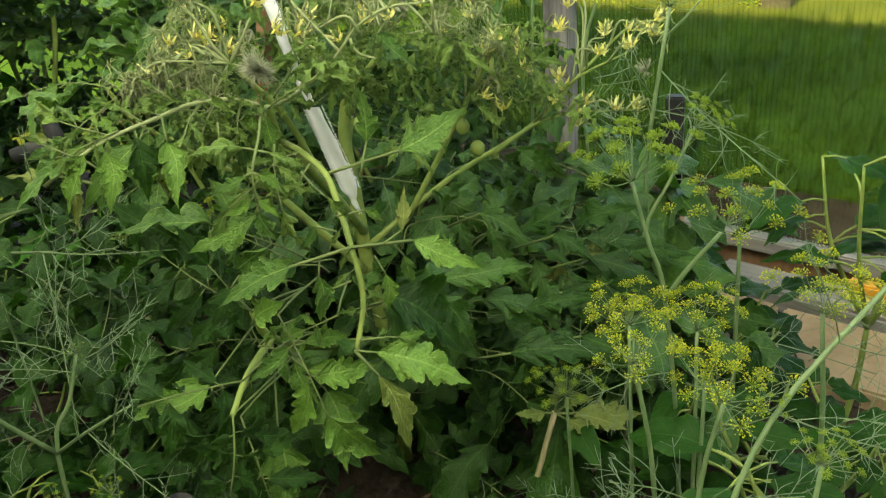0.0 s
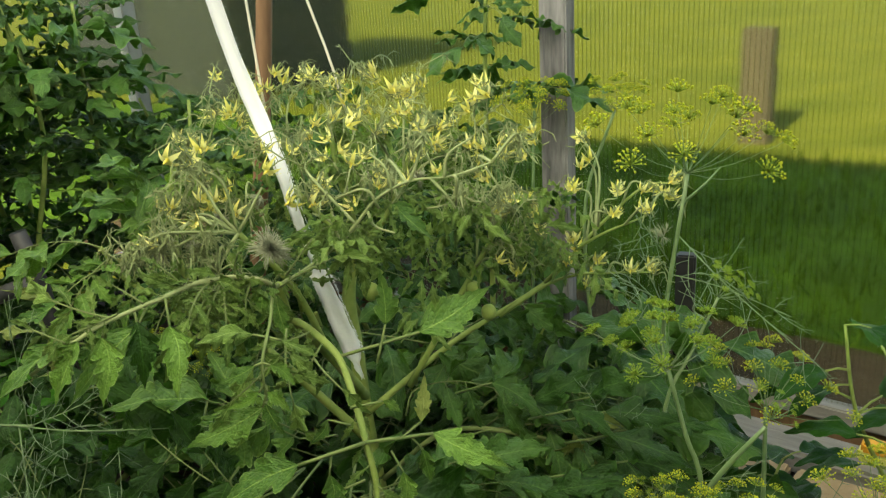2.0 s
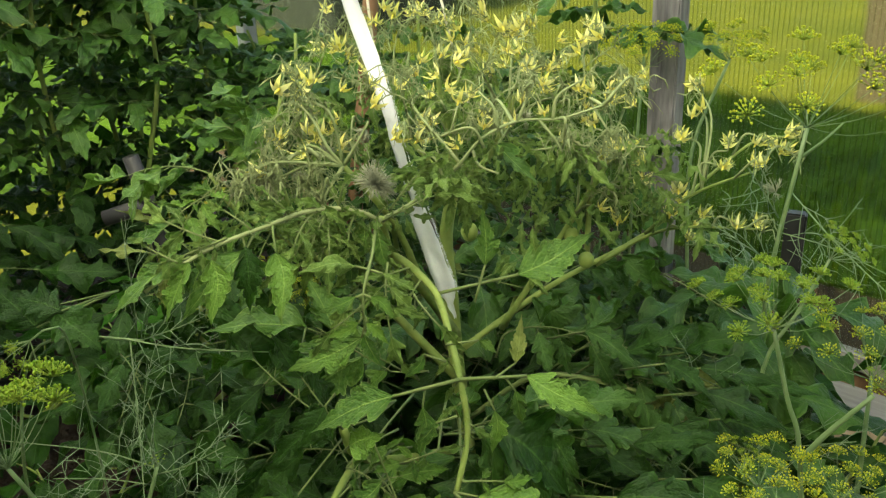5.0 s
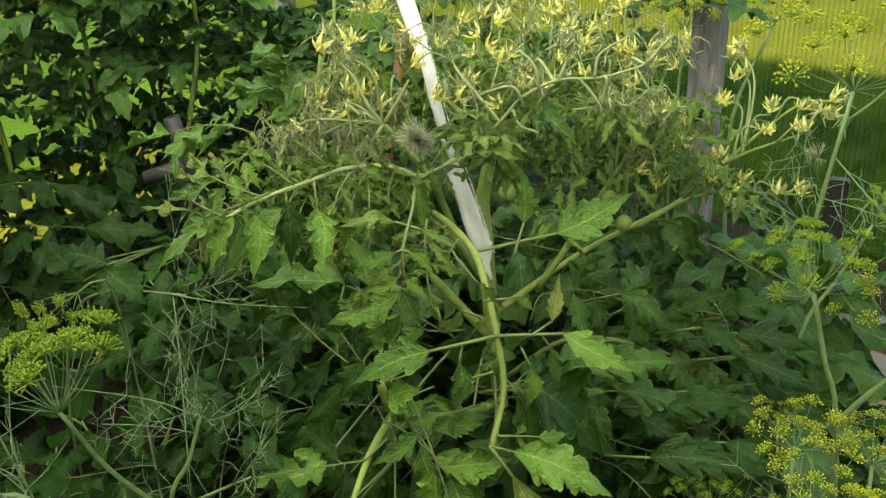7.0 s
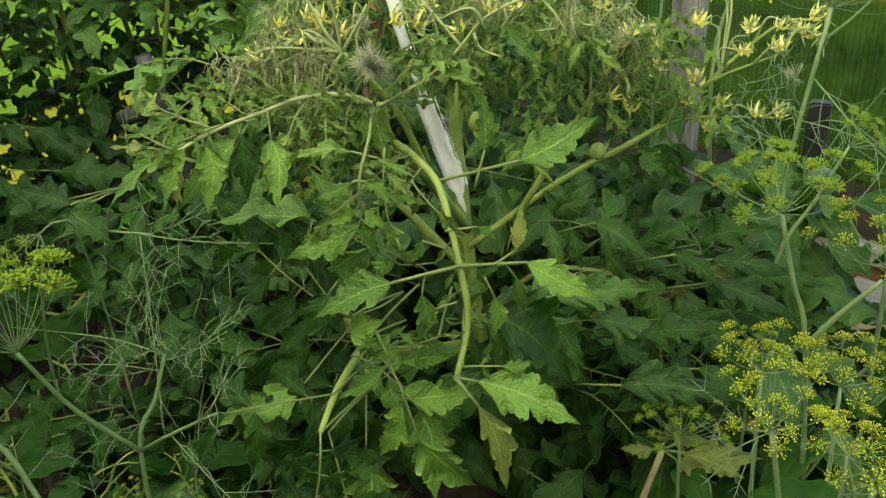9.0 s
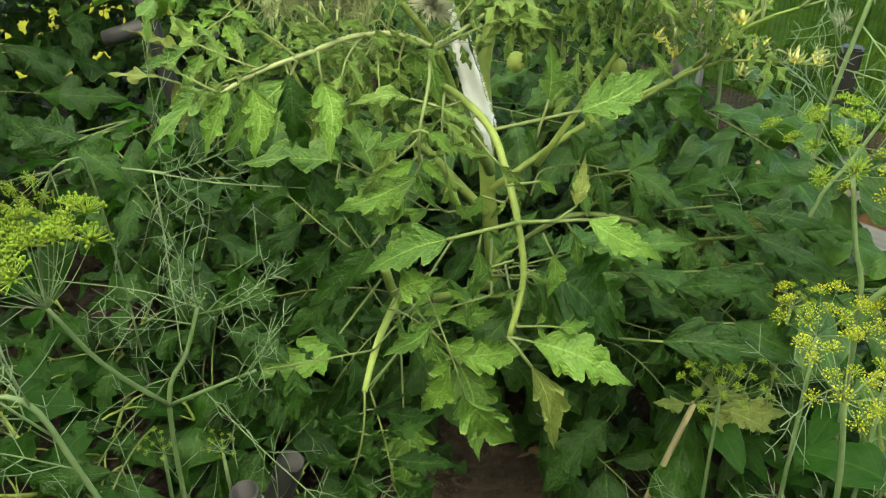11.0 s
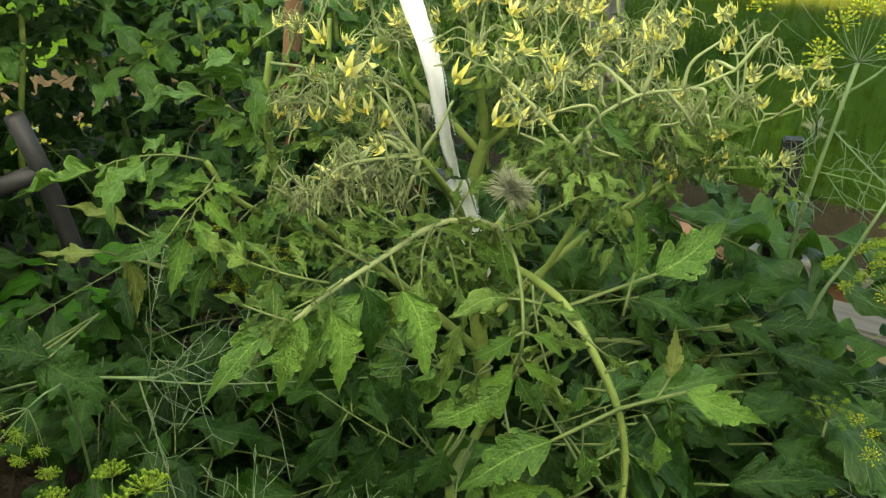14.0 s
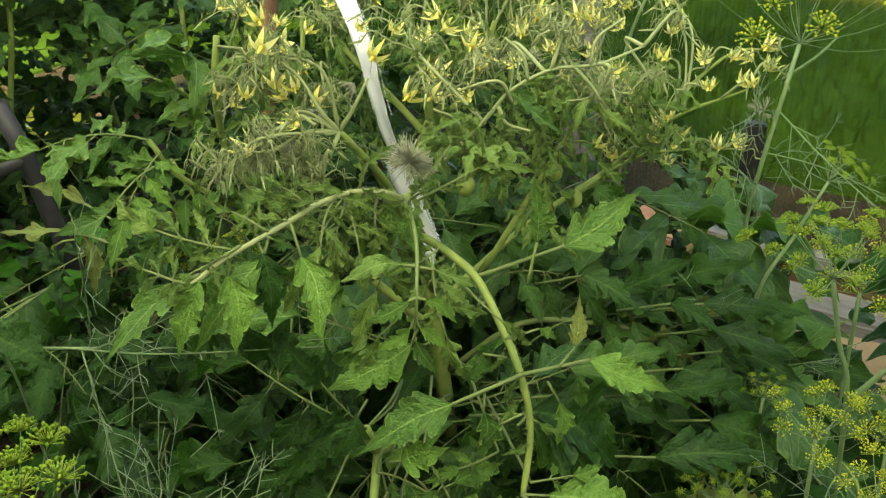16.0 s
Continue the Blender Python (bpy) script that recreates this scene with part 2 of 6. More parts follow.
class Geo:
    """Collects vertices, faces, UVs and material slots for one mesh."""

    def __init__(self):
        self.v, self.f, self.uv, self.m, self.n = [], [], [], [], 0

    def put(self, verts, faces, uv=None, matrix=None, slot=0):
        verts = np.asarray(verts, float)
        if matrix is not None:
            a = np.array(matrix)
            verts = verts @ a[:3, :3].T + a[:3, 3]
        self.v.append(verts)
        self.uv.append(np.asarray(uv, float) if uv is not None else np.zeros((len(verts), 2)))
        self.f += [tuple(i + self.n for i in f) for f in faces]
        self.m += [slot] * len(faces)
        self.n += len(verts)
        return self

    def tube(self, pts, r0, r1, sides=5, slot=0, oval=1.0):
        pts = [Vector(p) for p in pts]
        k = len(pts)
        t0 = (pts[1] - pts[0]).normalized()
        side = t0.orthogonal().normalized()
        verts, faces, uv = [], [], []
        for i, p in enumerate(pts):
            t = (pts[min(i + 1, k - 1)] - pts[max(i - 1, 0)]).normalized()
            side = (side - t * side.dot(t)).normalized()
            up = t.cross(side)
            r = r0 + (r1 - r0) * i / (k - 1)
            for j in range(sides):
                a = 2 * math.pi * j / sides
                verts.append(p + side * (math.cos(a) * r) + up * (math.sin(a) * r * oval))
                uv.append((j / sides, i / (k - 1)))
        for i in range(k - 1):
            for j in range(sides):
                a, b = i * sides + j, i * sides + (j + 1) % sides
                faces.append((a, b, b + sides, a + sides))
        faces.append(tuple(range(sides - 1, -1, -1)))
        faces.append(tuple(range((k - 1) * sides, k * sides)))
        return self.put([tuple(q) for q in verts], faces, uv, None, slot)

    def box(self, x0, y0, z0, x1, y1, z1, bevel=0.0, slot=0, matrix=None):
        bm = bmesh.new()
        bmesh.ops.create_cube(bm, size=1.0)
        for q in bm.verts:
            q.co = Vector((x0 + (q.co.x + 0.5) * (x1 - x0), y0 + (q.co.y + 0.5) * (y1 - y0), z0 + (q.co.z + 0.5) * (z1 - z0)))
        if bevel:
            bmesh.ops.bevel(bm, geom=list(bm.edges), offset=bevel, segments=2, affect="EDGES")
        bm.verts.index_update()
        self.put([tuple(q.co) for q in bm.verts], [[q.index for q in f.verts] for f in bm.faces], None, matrix, slot)
        bm.free()
        return self

    def mesh(self, name, *mats, smooth=True):
        me = bpy.data.meshes.new(name)
        me.from_pydata(np.concatenate(self.v).tolist(), [], self.f)
        for m in mats:
            me.materials.append(m)
        me.polygons.foreach_set("use_smooth", [smooth] * len(me.polygons))
        me.polygons.foreach_set("material_index", self.m)
        layer = me.uv_layers.new(name="UVMap")
        idx = np.empty(len(me.loops), dtype=np.int32)
        me.loops.foreach_get("vertex_index", idx)
        layer.data.foreach_set("uv", np.concatenate(self.uv)[idx].ravel())
        me.update()
        return me


def thing(name, base, label, category, group="", kind="", data=None, matrix=None):
    ob = new(name, data)
    m = matrix if matrix is not None else Matrix.Translation(base)
    ob.matrix_basis = m
    WM[ob.name] = m
    return tagged(ob, label, category, group, kind)


def part(name, data, parent, matrix=None, label=""):
    """A mesh under a thing or a part; matrix is its pose in the world."""
    ob = new(name, data)
    m = matrix if matrix is not None else Matrix.Identity(4)
    WM[ob.name] = m
    ob.parent = parent
    ob.matrix_basis = WM[parent.name].inverted() @ m
    return tagged(ob, label)


def curve(pts, steps=5):
    """A smooth line through the points."""
    p = [Vector(q) for q in pts]
    if len(p) == 2:
        return [p[0].lerp(p[1], i / steps) for i in range(steps + 1)]
    p = [2 * p[0] - p[1]] + p + [2 * p[-1] - p[-2]]
    out = []
    for i in range(1, len(p) - 2):
        a, b, c, d = p[i - 1:i + 3]
        for j in range(steps):
            t = j / steps
            out.append(0.5 * (2 * b + (c - a) * t + (2 * a - 5 * b + 4 * c - d) * t * t + (3 * b - a - 3 * c + d) * t ** 3))
    out.append(p[-2])
    return out


def aim(base, to, up=(0, -0.35, 0.9), scale=1.0):
    """A pose at base whose y axis points at to and whose z axis is as near to up as may be."""
    y = (Vector(to) - Vector(base)).normalized()
    z = Vector(up)
    z = (z - y * z.dot(y))
    z = z.normalized() if z.length > 1e-4 else y.orthogonal().normalized()
    x = y.cross(z)
    m = Matrix((x, y, z)).transposed().to_4x4()
    m.translation = base
    return m @ Matrix.Scale(scale, 4)


# ---- leaves ----
def blade(rng, width=0.5, lobes=5, depth=0.35, fold=0.18, droop=0.25, wave=0.05, curl=0.0, ns=44, na=4, tip=1.0, root=0.55, pucker=0.02, saw=0.10):
    """A leaf blade of length 1 along y: lobes that point forward with small teeth, puckered between its
    side veins, folded at the midrib, drooping to its tip, the margin rolled up or down."""
    norm = max(((i / 50) ** root) * ((1 - i / 50) ** tip) for i in range(51))
    sides = []
    for _ in range(2):
        cuts = [0.0]
        for n in range(lobes):
            cuts.append(cuts[-1] + rng.uniform(0.8, 1.2) * (1.25 - 0.5 * n / lobes))
        sides.append(([c / cuts[-1] for c in cuts], [depth * rng.uniform(0.7, 1.25) for _ in range(lobes)], rng.uniform(0, 6)))
    bend, sway = rng.uniform(-0.12, 0.12), rng.uniform(-0.05, 0.05)
    twist = rng.uniform(-0.35, 0.35)
    verts, uv, faces = [], [], []
    for i in range(ns + 1):
        s = i / ns
        prof = width / 2 * (max(s, 0.004) ** root) * (max(1 - s, 0.0) ** tip) / norm
        for a in range(-na, na + 1):
            q = a / na
            e = abs(q)
            cuts, deep, ph = sides[0 if a < 0 else 1]
            n = max(k for k in range(lobes) if cuts[k] <= s or k == 0)
            fr = min(0.999, (s - cuts[n]) / (cuts[n + 1] - cuts[n]))
            d = min(0.8, deep[n] * (1.2 - 0.7 * s))
            tooth = (fr / 0.82) ** 1.15 if fr < 0.82 else ((1 - fr) / 0.18) ** 0.9
            small = (fr * 3) % 1.0
            reach = (1 - d) + d * tooth - saw * (1 - small) * (0.3 + s)
            x = q * prof * ((1 - e) + e * reach)
            y = s + e * prof * (0.38 + 0.75 * d * fr) * (1 - s)
            dome = math.sin(math.pi * ((fr + 0.2) % 1.0))
            z = -droop * s * s + fold * abs(x) * (1 - 0.5 * e) - curl * e ** 4 * prof
            z += pucker * dome * (e ** 0.6) * (1 - 0.7 * e ** 3) * (0.35 + prof / width)
            z += wave * e ** 1.6 * math.sin(s * 13 + ph) * (prof / width * 2)
            z += twist * x * s
            verts.append((x + bend * s * s + sway * math.sin(s * 5), y * 0.96, z))
            uv.append(((q + 1) / 2, s))
    w = 2 * na + 1
    for i in range(ns):
        for a in range(w - 1):
            b = i * w + a
            faces.append((b, b + 1, b + w + 1, b + w))
    return verts, faces, uv


R = random.Random(11)
# tomato leaflets: fine ones for the plants close by, broad ones low down, young ones at the shoots, coarse ones for the rest
FINE = [blade(R, R.uniform(0.42, 0.52), R.choice((5, 6, 6)), R.uniform(0.30, 0.44), R.uniform(0.05, 0.25), R.uniform(0.02, 0.14), R.uniform(0.04, 0.09), R.uniform(-0.5, 0.1), 52, 4, R.uniform(1.15, 1.5), 0.48, R.uniform(0.012, 0.02), 0.17) for _ in range(8)]
FINE += [blade(R, R.uniform(0.44, 0.56), R.choice((5, 5, 6)), R.uniform(0.34, 0.52), R.uniform(0.0, 0.45), R.uniform(0.02, 0.35), R.uniform(0.05, 0.14), R.uniform(-0.7, 0.25), 52, 4, R.uniform(1.2, 1.6), 0.48, R.uniform(0.012, 0.022), 0.12) for _ in range(10)]
BROAD = [blade(R, R.uniform(0.44, 0.56), R.choice((5, 5, 6)), R.uniform(0.34, 0.52), R.uniform(0.0, 0.4), R.uniform(0.1, 0.5), R.uniform(0.06, 0.15), R.uniform(-0.6, 0.3), 44, 4, R.uniform(1.1, 1.5), 0.48, R.uniform(0.018, 0.030), 0.14) for _ in range(14)]
YOUNG = [blade(R, R.uniform(0.34, 0.46), R.choice((5, 6)), R.uniform(0.5, 0.7), R.uniform(0.2, 0.7), R.uniform(0.1, 0.5), R.uniform(0.1, 0.2), R.uniform(-0.9, 0.9), 30, 3, 1.0, 0.5, 0.03, 0.14) for _ in range(10)]
FLATTEST = min(range(8), key=lambda i: max(abs(v[2]) for v in FINE[i][0]))
FINE_MESH = {}
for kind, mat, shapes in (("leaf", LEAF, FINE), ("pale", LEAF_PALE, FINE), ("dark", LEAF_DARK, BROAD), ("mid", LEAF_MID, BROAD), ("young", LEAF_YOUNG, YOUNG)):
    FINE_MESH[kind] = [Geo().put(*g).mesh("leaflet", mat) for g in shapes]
COARSE = [blade(R, R.uniform(0.40, 0.52), R.choice((5, 5, 6)), R.uniform(0.36, 0.55), R.uniform(0.0, 0.4), R.uniform(0.05, 0.4), R.uniform(0.06, 0.18), R.uniform(-0.4, 0.6), 28, 2, 1.0, 0.5, 0.022, 0.06) for _ in range(14)]


LITTER = [Geo().put(*g).mesh("dry_leaf", DRY) for g in COARSE[:5]]


def leaf_plan(rng, droop=0.35, pairs=3, flat=False):
    """A compound leaf of length 1 along y: its rachis and the poses of its leaflets."""
    rise = rng.uniform(0.0, 0.3)
    sway = rng.uniform(-0.3, 0.3)

    def at(s):
        return Vector((sway * s * s, s * 0.98, rise * s - (droop + rise) * s * s))
    spots = []
    places = {1: [0.45], 2: [0.28, 0.62], 3: [0.22, 0.46, 0.74], 4: [0.2, 0.4, 0.6, 0.8]}[pairs]
    for j, s in enumerate(places):
        for sgn in (-1, 1):
            if rng.random() < 0.06:
                continue
            spots.append((s + rng.uniform(-0.03, 0.03), sgn * rng.uniform(48, 78), (0.50 + 0.10 * j) * rng.uniform(0.8, 1.2), rng.uniform(0.03, 0.09)))
        for _ in range(rng.choice((0, 1, 1))):
            spots.append((s + rng.uniform(0.06, 0.14), rng.choice((-1, 1)) * rng.uniform(60, 90), rng.uniform(0.12, 0.28), 0.015))
    spots.append((0.97, rng.uniform(-15, 15), rng.uniform(0.75, 0.9), 0.0))
    out = []
    for s, yaw, size, stalk in spots:
        p = at(s)
        t = (at(min(1, s + 0.02)) - at(s - 0.02)).normalized()
        pitch = math.degrees(math.asin(max(-1, min(1, t.z))))
        m = Matrix.Translation(p) @ Euler((radians(pitch * 0.7 + (rng.uniform(-14, 10) if flat else rng.uniform(-30, 10))), radians(rng.uniform(-26, 26)), radians(-yaw))).to_matrix().to_4x4()
        m = m @ Matrix.Translation((0, stalk, 0))
        out.append((p, m, size))
    return [at(i / 8) for i in range(9)], out


def joined_leaf(rng, droop, mat, shapes=COARSE):
    g = Geo()
    line, spots = leaf_plan(rng, droop, rng.choice((2, 3, 3)), True)
    g.tube(line[1:], 0.007, 0.005, 4, 1)
    for p, m, size in spots:
        g.tube([p, m.translation], 0.006, 0.005, 3, 1)
        g.put(*rng.choice(shapes), m @ Matrix.Scale(size, 4))
    return g.mesh("leaf", mat, LEAF_STALK)


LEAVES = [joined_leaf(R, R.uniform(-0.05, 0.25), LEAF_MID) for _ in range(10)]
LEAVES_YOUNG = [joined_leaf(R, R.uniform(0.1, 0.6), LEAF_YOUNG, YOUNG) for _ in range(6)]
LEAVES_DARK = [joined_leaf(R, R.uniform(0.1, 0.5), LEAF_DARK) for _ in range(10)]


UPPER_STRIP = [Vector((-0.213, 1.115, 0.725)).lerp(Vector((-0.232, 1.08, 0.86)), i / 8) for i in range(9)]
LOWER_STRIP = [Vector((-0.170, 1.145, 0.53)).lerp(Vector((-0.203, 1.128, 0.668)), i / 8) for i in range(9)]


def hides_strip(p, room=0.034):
    """True for a leaf that would cover the cloth strip as seen from two places on the camera's path."""
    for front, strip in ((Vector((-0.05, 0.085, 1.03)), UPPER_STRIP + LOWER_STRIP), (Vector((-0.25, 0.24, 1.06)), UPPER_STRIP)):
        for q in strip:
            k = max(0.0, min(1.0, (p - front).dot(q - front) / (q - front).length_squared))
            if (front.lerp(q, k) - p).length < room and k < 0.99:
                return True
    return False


def fine_leaf(plant, base, to, rng, kind="leaf", droop=0.3, up=(0, -0.35, 0.9), pairs=3, size=1.0):
    """A compound leaf with every leaflet a piece of its own."""
    base = Vector(base)
    length = (Vector(to) - base).length * 0.72
    if length > 0.14:
        base = Vector(to) - (Vector(to) - base) * (0.14 / length)
        length = 0.14
    lift = Vector(to) + Vector((0, 0, droop * length * 0.6))
    m = aim(base, lift, up, length)
    line, spots = leaf_plan(rng, droop, pairs)
    g = Geo().tube(line, 0.0012 / length, 0.0008 / length, 6)
    for p, q, s in spots:
        g.tube([p, q.translation + (q.to_3x3() @ Vector((0, 0.03, 0)))], 0.0009 / length, 0.0008 / length, 4)
    inner = m.inverted() @ Vector(base).lerp(Vector((-0.16, 1.12, Vector(base).z - 0.08)), 0.4)
    if base[2] < 0.6:
        g.tube(curve([inner, inner * 0.45 + Vector((0, 0, 0.12)), (0, 0, 0)], 3), 0.0016 / length, 0.0012 / length, 5)
    leaf = part("leaf", g.mesh("leaf_stalk", LEAF_STALK), plant, m)
    for p, q, s in spots:
        pose_in = m @ q @ Matrix.Scale(s * size, 4)
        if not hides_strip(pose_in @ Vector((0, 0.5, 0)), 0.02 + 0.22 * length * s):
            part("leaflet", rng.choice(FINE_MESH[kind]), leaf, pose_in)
    return leaf


def single_leaf(plant, base, root, to, rng, kind="leaf", up=(0, -0.4, 0.9), stalk=0.0015, width=1.0, flat=False):
    """One leaflet with its stalk: from the stem at base to the blade's root and tip."""
    g = Geo().tube(curve([base, root], 3), stalk, stalk * 0.8, 5)
    ob = part("leaf", g.mesh("leaf_stalk", LEAF_STALK), plant)
    length = (Vector(to) - Vector(root)).length
    part("leaflet", FINE_MESH[kind][FLATTEST] if flat else rng.choice(FINE_MESH[kind][:8]), ob, aim(root, to, up) @ Matrix.Diagonal((length * width, length, length, 1)))
    return ob


def stem(parent, pts, r0, r1, mat=STEM, name="stem", sides=8, label="", steps=5):
    return part(name, Geo().tube(curve(pts, steps), r0, r1, sides).mesh(name, mat), parent, None, label)


# ---- flowers ----
def flower_mesh(rng):
    g = Geo()
    n = 6
    for i in range(n):
        a = 2 * math.pi * i / n + rng.uniform(-0.15, 0.15)
        back = rng.uniform(-0.013, -0.001)
        w = 0.0034
        prof = [(0.0015, 0.004, 0.6), (0.006, 0.0060, 1.0), (0.0108, 0.004 + back * 0.45, 0.72), (0.0155, back, 0.05)]
        verts, faces, uv = [], [], []
        for r, z, k in prof:
            for q in (-1, 0, 1):
                x, y = r, q * w * k
                verts.append((x * math.cos(a) - y * math.sin(a), x * math.sin(a) + y * math.cos(a), z + abs(q) * 0.0009 * k))
                uv.append((0, 0))
        for r in range(3):
            for c in range(2):
                b = r * 3 + c
                faces.append((b, b + 1, b + 4, b + 3))
        g.put(verts, faces, uv, None, 0)
    g.tube([(0, 0, 0.003), (0, 0, 0.007), (0, 0, 0.0105), (0.0003, 0, 0.0125)], 0.0026, 0.0006, 7, 1)
    for i in range(5):
        a = 2 * math.pi * i / 5 + 0.3
        c, s = math.cos(a), math.sin(a)
        g.tube([(0, 0, 0.002), (0.005 * c, 0.005 * s, 0.0018), (0.011 * c, 0.011 * s, -0.002)], 0.0012, 0.0003, 3, 2)
    g.tube([(0, 0, 0.004), (0, 0, -0.002), (0.001, 0, -0.007), (0.005, 0, -0.013)], 0.0014, 0.0008, 5, 2)
    return g.mesh("flower", PETAL, ANTHER, STEM)


FLOWERS = [flower_mesh(R) for _ in range(5)]


def truss(plant, origin, centre, rng, flowers=7, spread=0.045, buds=9, wisps=16):
    """A branching flower truss: stalk, side stalks, buds and thin wisps in one mesh, each flower a piece."""
    origin, centre = Vector(origin), Vector(centre)
    g = Geo()
    mid = origin.lerp(centre, 0.55) + Vector((rng.uniform(-0.02, 0.02), rng.uniform(-0.02, 0.02), 0.02))
    main = curve([origin, mid, centre], 5)
    g.tube(main, 0.0020, 0.0011, 6, 0)
    ends, twigs = [], []
    goals = []
    for i in range(flowers + buds):
        a, el = rng.uniform(0, 6.283), rng.uniform(-0.6, 1.0)
        r = spread * rng.uniform(0.3, 1.15)
        goals.append((r, a, centre + Vector((math.cos(a) * r, math.sin(a) * r, el * r * 0.8))))
    nodes = list(main[4:])
    for r, a, end in sorted(goals, key=lambda k: k[0]):
        start = min(nodes, key=lambda q: (q - end).length + 0.6 * max(0.0, q.z - end.z))
        top = start.lerp(end, 0.6) + Vector((rng.gauss(0, 0.004), rng.gauss(0, 0.004), 0.010))
        twig = curve([start, top, end], 3)
        g.tube(twig, 0.0010, 0.0007, 4, 0)
        twigs += twig
        nodes += twig[1:4]
        ends.append((end, a))
    rng.shuffle(ends)
    for end, a in ends[flowers:]:
        d = Vector((math.cos(a) * 0.4, math.sin(a) * 0.4, rng.uniform(-1, 0.2))).normalized()
        g.tube([end, end + d * 0.004, end + d * 0.009, end + d * 0.013], 0.0013, 0.0005, 5)
    for i in range(wisps):
        p = rng.choice(twigs)
        q = p + Vector((rng.gauss(0, 0.009), rng.gauss(0, 0.009), rng.gauss(-0.006, 0.009)))
        g.tube(curve([p, p.lerp(q, 0.5) + Vector((0, 0, 0.005)), q], 2), 0.00055, 0.0003, 3, 0)
    ob = part("flower_truss", g.mesh("flower_truss", STEM_GREY), plant)
    for end, a in ends[:flowers]:
        down = Vector((math.cos(a) * 0.8, math.sin(a) * 0.8 - 0.1, rng.uniform(-1.6, -0.2))).normalized()
        m = Matrix.Translation(end - down * 0.004) @ down.to_track_quat("Z", "Y").to_matrix().to_4x4() @ Matrix.Rotation(rng.uniform(0, 6), 4, "Z")
        part("flower", rng.choice(FLOWERS), ob, m @ Matrix.Scale(rng.uniform(0.68, 0.98), 4))
    return ob


# ---- dill ----
def umbellet_mesh(rng, mat, rays=36, reach=0.0130, bead=0.00096):
    g = Geo()
    for i in range(rays):
        r = math.sqrt((i + 0.5) / rays)
        a = i * 2.4 + rng.uniform(-0.3, 0.3)
        end = Vector((math.cos(a) * r * reach, math.sin(a) * r * reach, reach * (0.85 - 0.55 * r * r) * rng.uniform(0.7, 1.15)))
        g.tube([(0, 0, 0), tuple(end)], 0.00022, 0.0002, 3, 0)
        s = bead * rng.uniform(0.6, 1.5)
        e = np.array(end)
        oct_v = [e + s * np.array(d) for d in ((1.1, 0, 0), (0, 1, 0), (-1, 0.2, 0), (0.2, -1.1, 0), (0, 0, 0.9), (0, 0, -1.6))]
        g.put(oct_v, [(0, 1, 4), (1, 2, 4), (2, 3, 4), (3, 0, 4), (1, 0, 5), (2, 1, 5), (3, 2, 5), (0, 3, 5)], None, None, 1)
    return g.mesh("umbellet", UMB_RAY, mat)


UMB_YELLOW = [umbellet_mesh(R, FLORET) for _ in range(4)]
UMB_GREEN = [umbellet_mesh(R, FLORET_GREEN, 46, 0.0095, 0.00085) for _ in range(4)]


def umbel(plant, hub, way, reach, rng, rays=20, green=False, open_angle=62, puff=1.0):
    hub, way = Vector(hub), Vector(way).normalized()
    side = way.orthogonal().normalized()
    other = way.cross(side)
    g = Geo()
    ends = []
    for i in range(rays):
        r = math.sqrt((i + 0.6) / rays)
        a = i * 2.4 + rng.uniform(-0.25, 0.25)
        th = radians(open_angle) * r
        d = way * math.cos(th) + (side * math.cos(a) + other * math.sin(a)) * math.sin(th)
        short = max(0.5, math.cos(radians(open_angle)))
        length = reach * (short + (1 - short) * r) * rng.uniform(0.86, 1.12)
        mid = hub + d * length * 0.5 - way * (0.06 * length * r)
        end = hub + d * length + way * (0.03 * length)
        g.tube(curve([hub, mid, end], 3), 0.00055, 0.00032, 4)
        ends.append((end, (d * 0.6 + way * 0.6).normalized()))
    ob = part("umbel", g.mesh("umbel_rays", DILL_STEM), plant)
    for end, d in ends:
        m = Matrix.Translation(end) @ d.to_track_quat("Z", "Y").to_matrix().to_4x4()
        part("umbellet", rng.choice(UMB_GREEN if green else UMB_YELLOW), ob, m @ Matrix.Scale(puff * min(1.3, reach / 0.07) * rng.uniform(0.85, 1.2), 4))
    return ob


def feather_mesh(rng):
    """A dill leaf of length 1 along y: threads that fork twice."""
    g = Geo()

    def twig(p, d, length, level):
        d = d.normalized()
        bend = Vector((rng.gauss(0, 0.3), rng.gauss(0, 0.3), rng.gauss(-0.05, 0.3)))
        pts = [p, p + d * length * 0.5 + bend * length * 0.25, p + d * length + bend * length * 0.9]
        line = curve(pts, 3 if level else 4)
        r = (0.0068, 0.0045, 0.0036)[level]
        g.tube(line, r, r * 0.6, 3 if level else 5, 0 if level else 1)
        if level >= 2:
            return
        k = (4, 2)[level]
        for i in range(k):
            s = (i + 0.8) / k
            q = line[min(len(line) - 1, int(s * (len(line) - 1)))]
            for sgn in (-1, 1):
                out = d.cross(Vector((rng.gauss(0, 0.4), rng.gauss(0, 0.4), 1))).normalized() * sgn
                twig(q, d * rng.uniform(0.5, 1.0) + out * rng.uniform(0.6, 1.1), length * rng.uniform(0.32, 0.6) * (1.15 - 0.4 * s), level + 1)
    twig(Vector((0, 0, 0)), Vector((0, 1, 0.1)), 0.8, 0)
    return g.mesh("feather_leaf", DILL_THREAD, DILL_STEM)


FEATHERS = [feather_mesh(R) for _ in range(4)]


def feather(plant, base, to, rng):
    length = (Vector(to) - Vector(base)).length
    part("feather_leaf", rng.choice(FEATHERS), plant, aim(base, to, (rng.gauss(0, 0.6), -0.6, 0.8), length * 1.4))


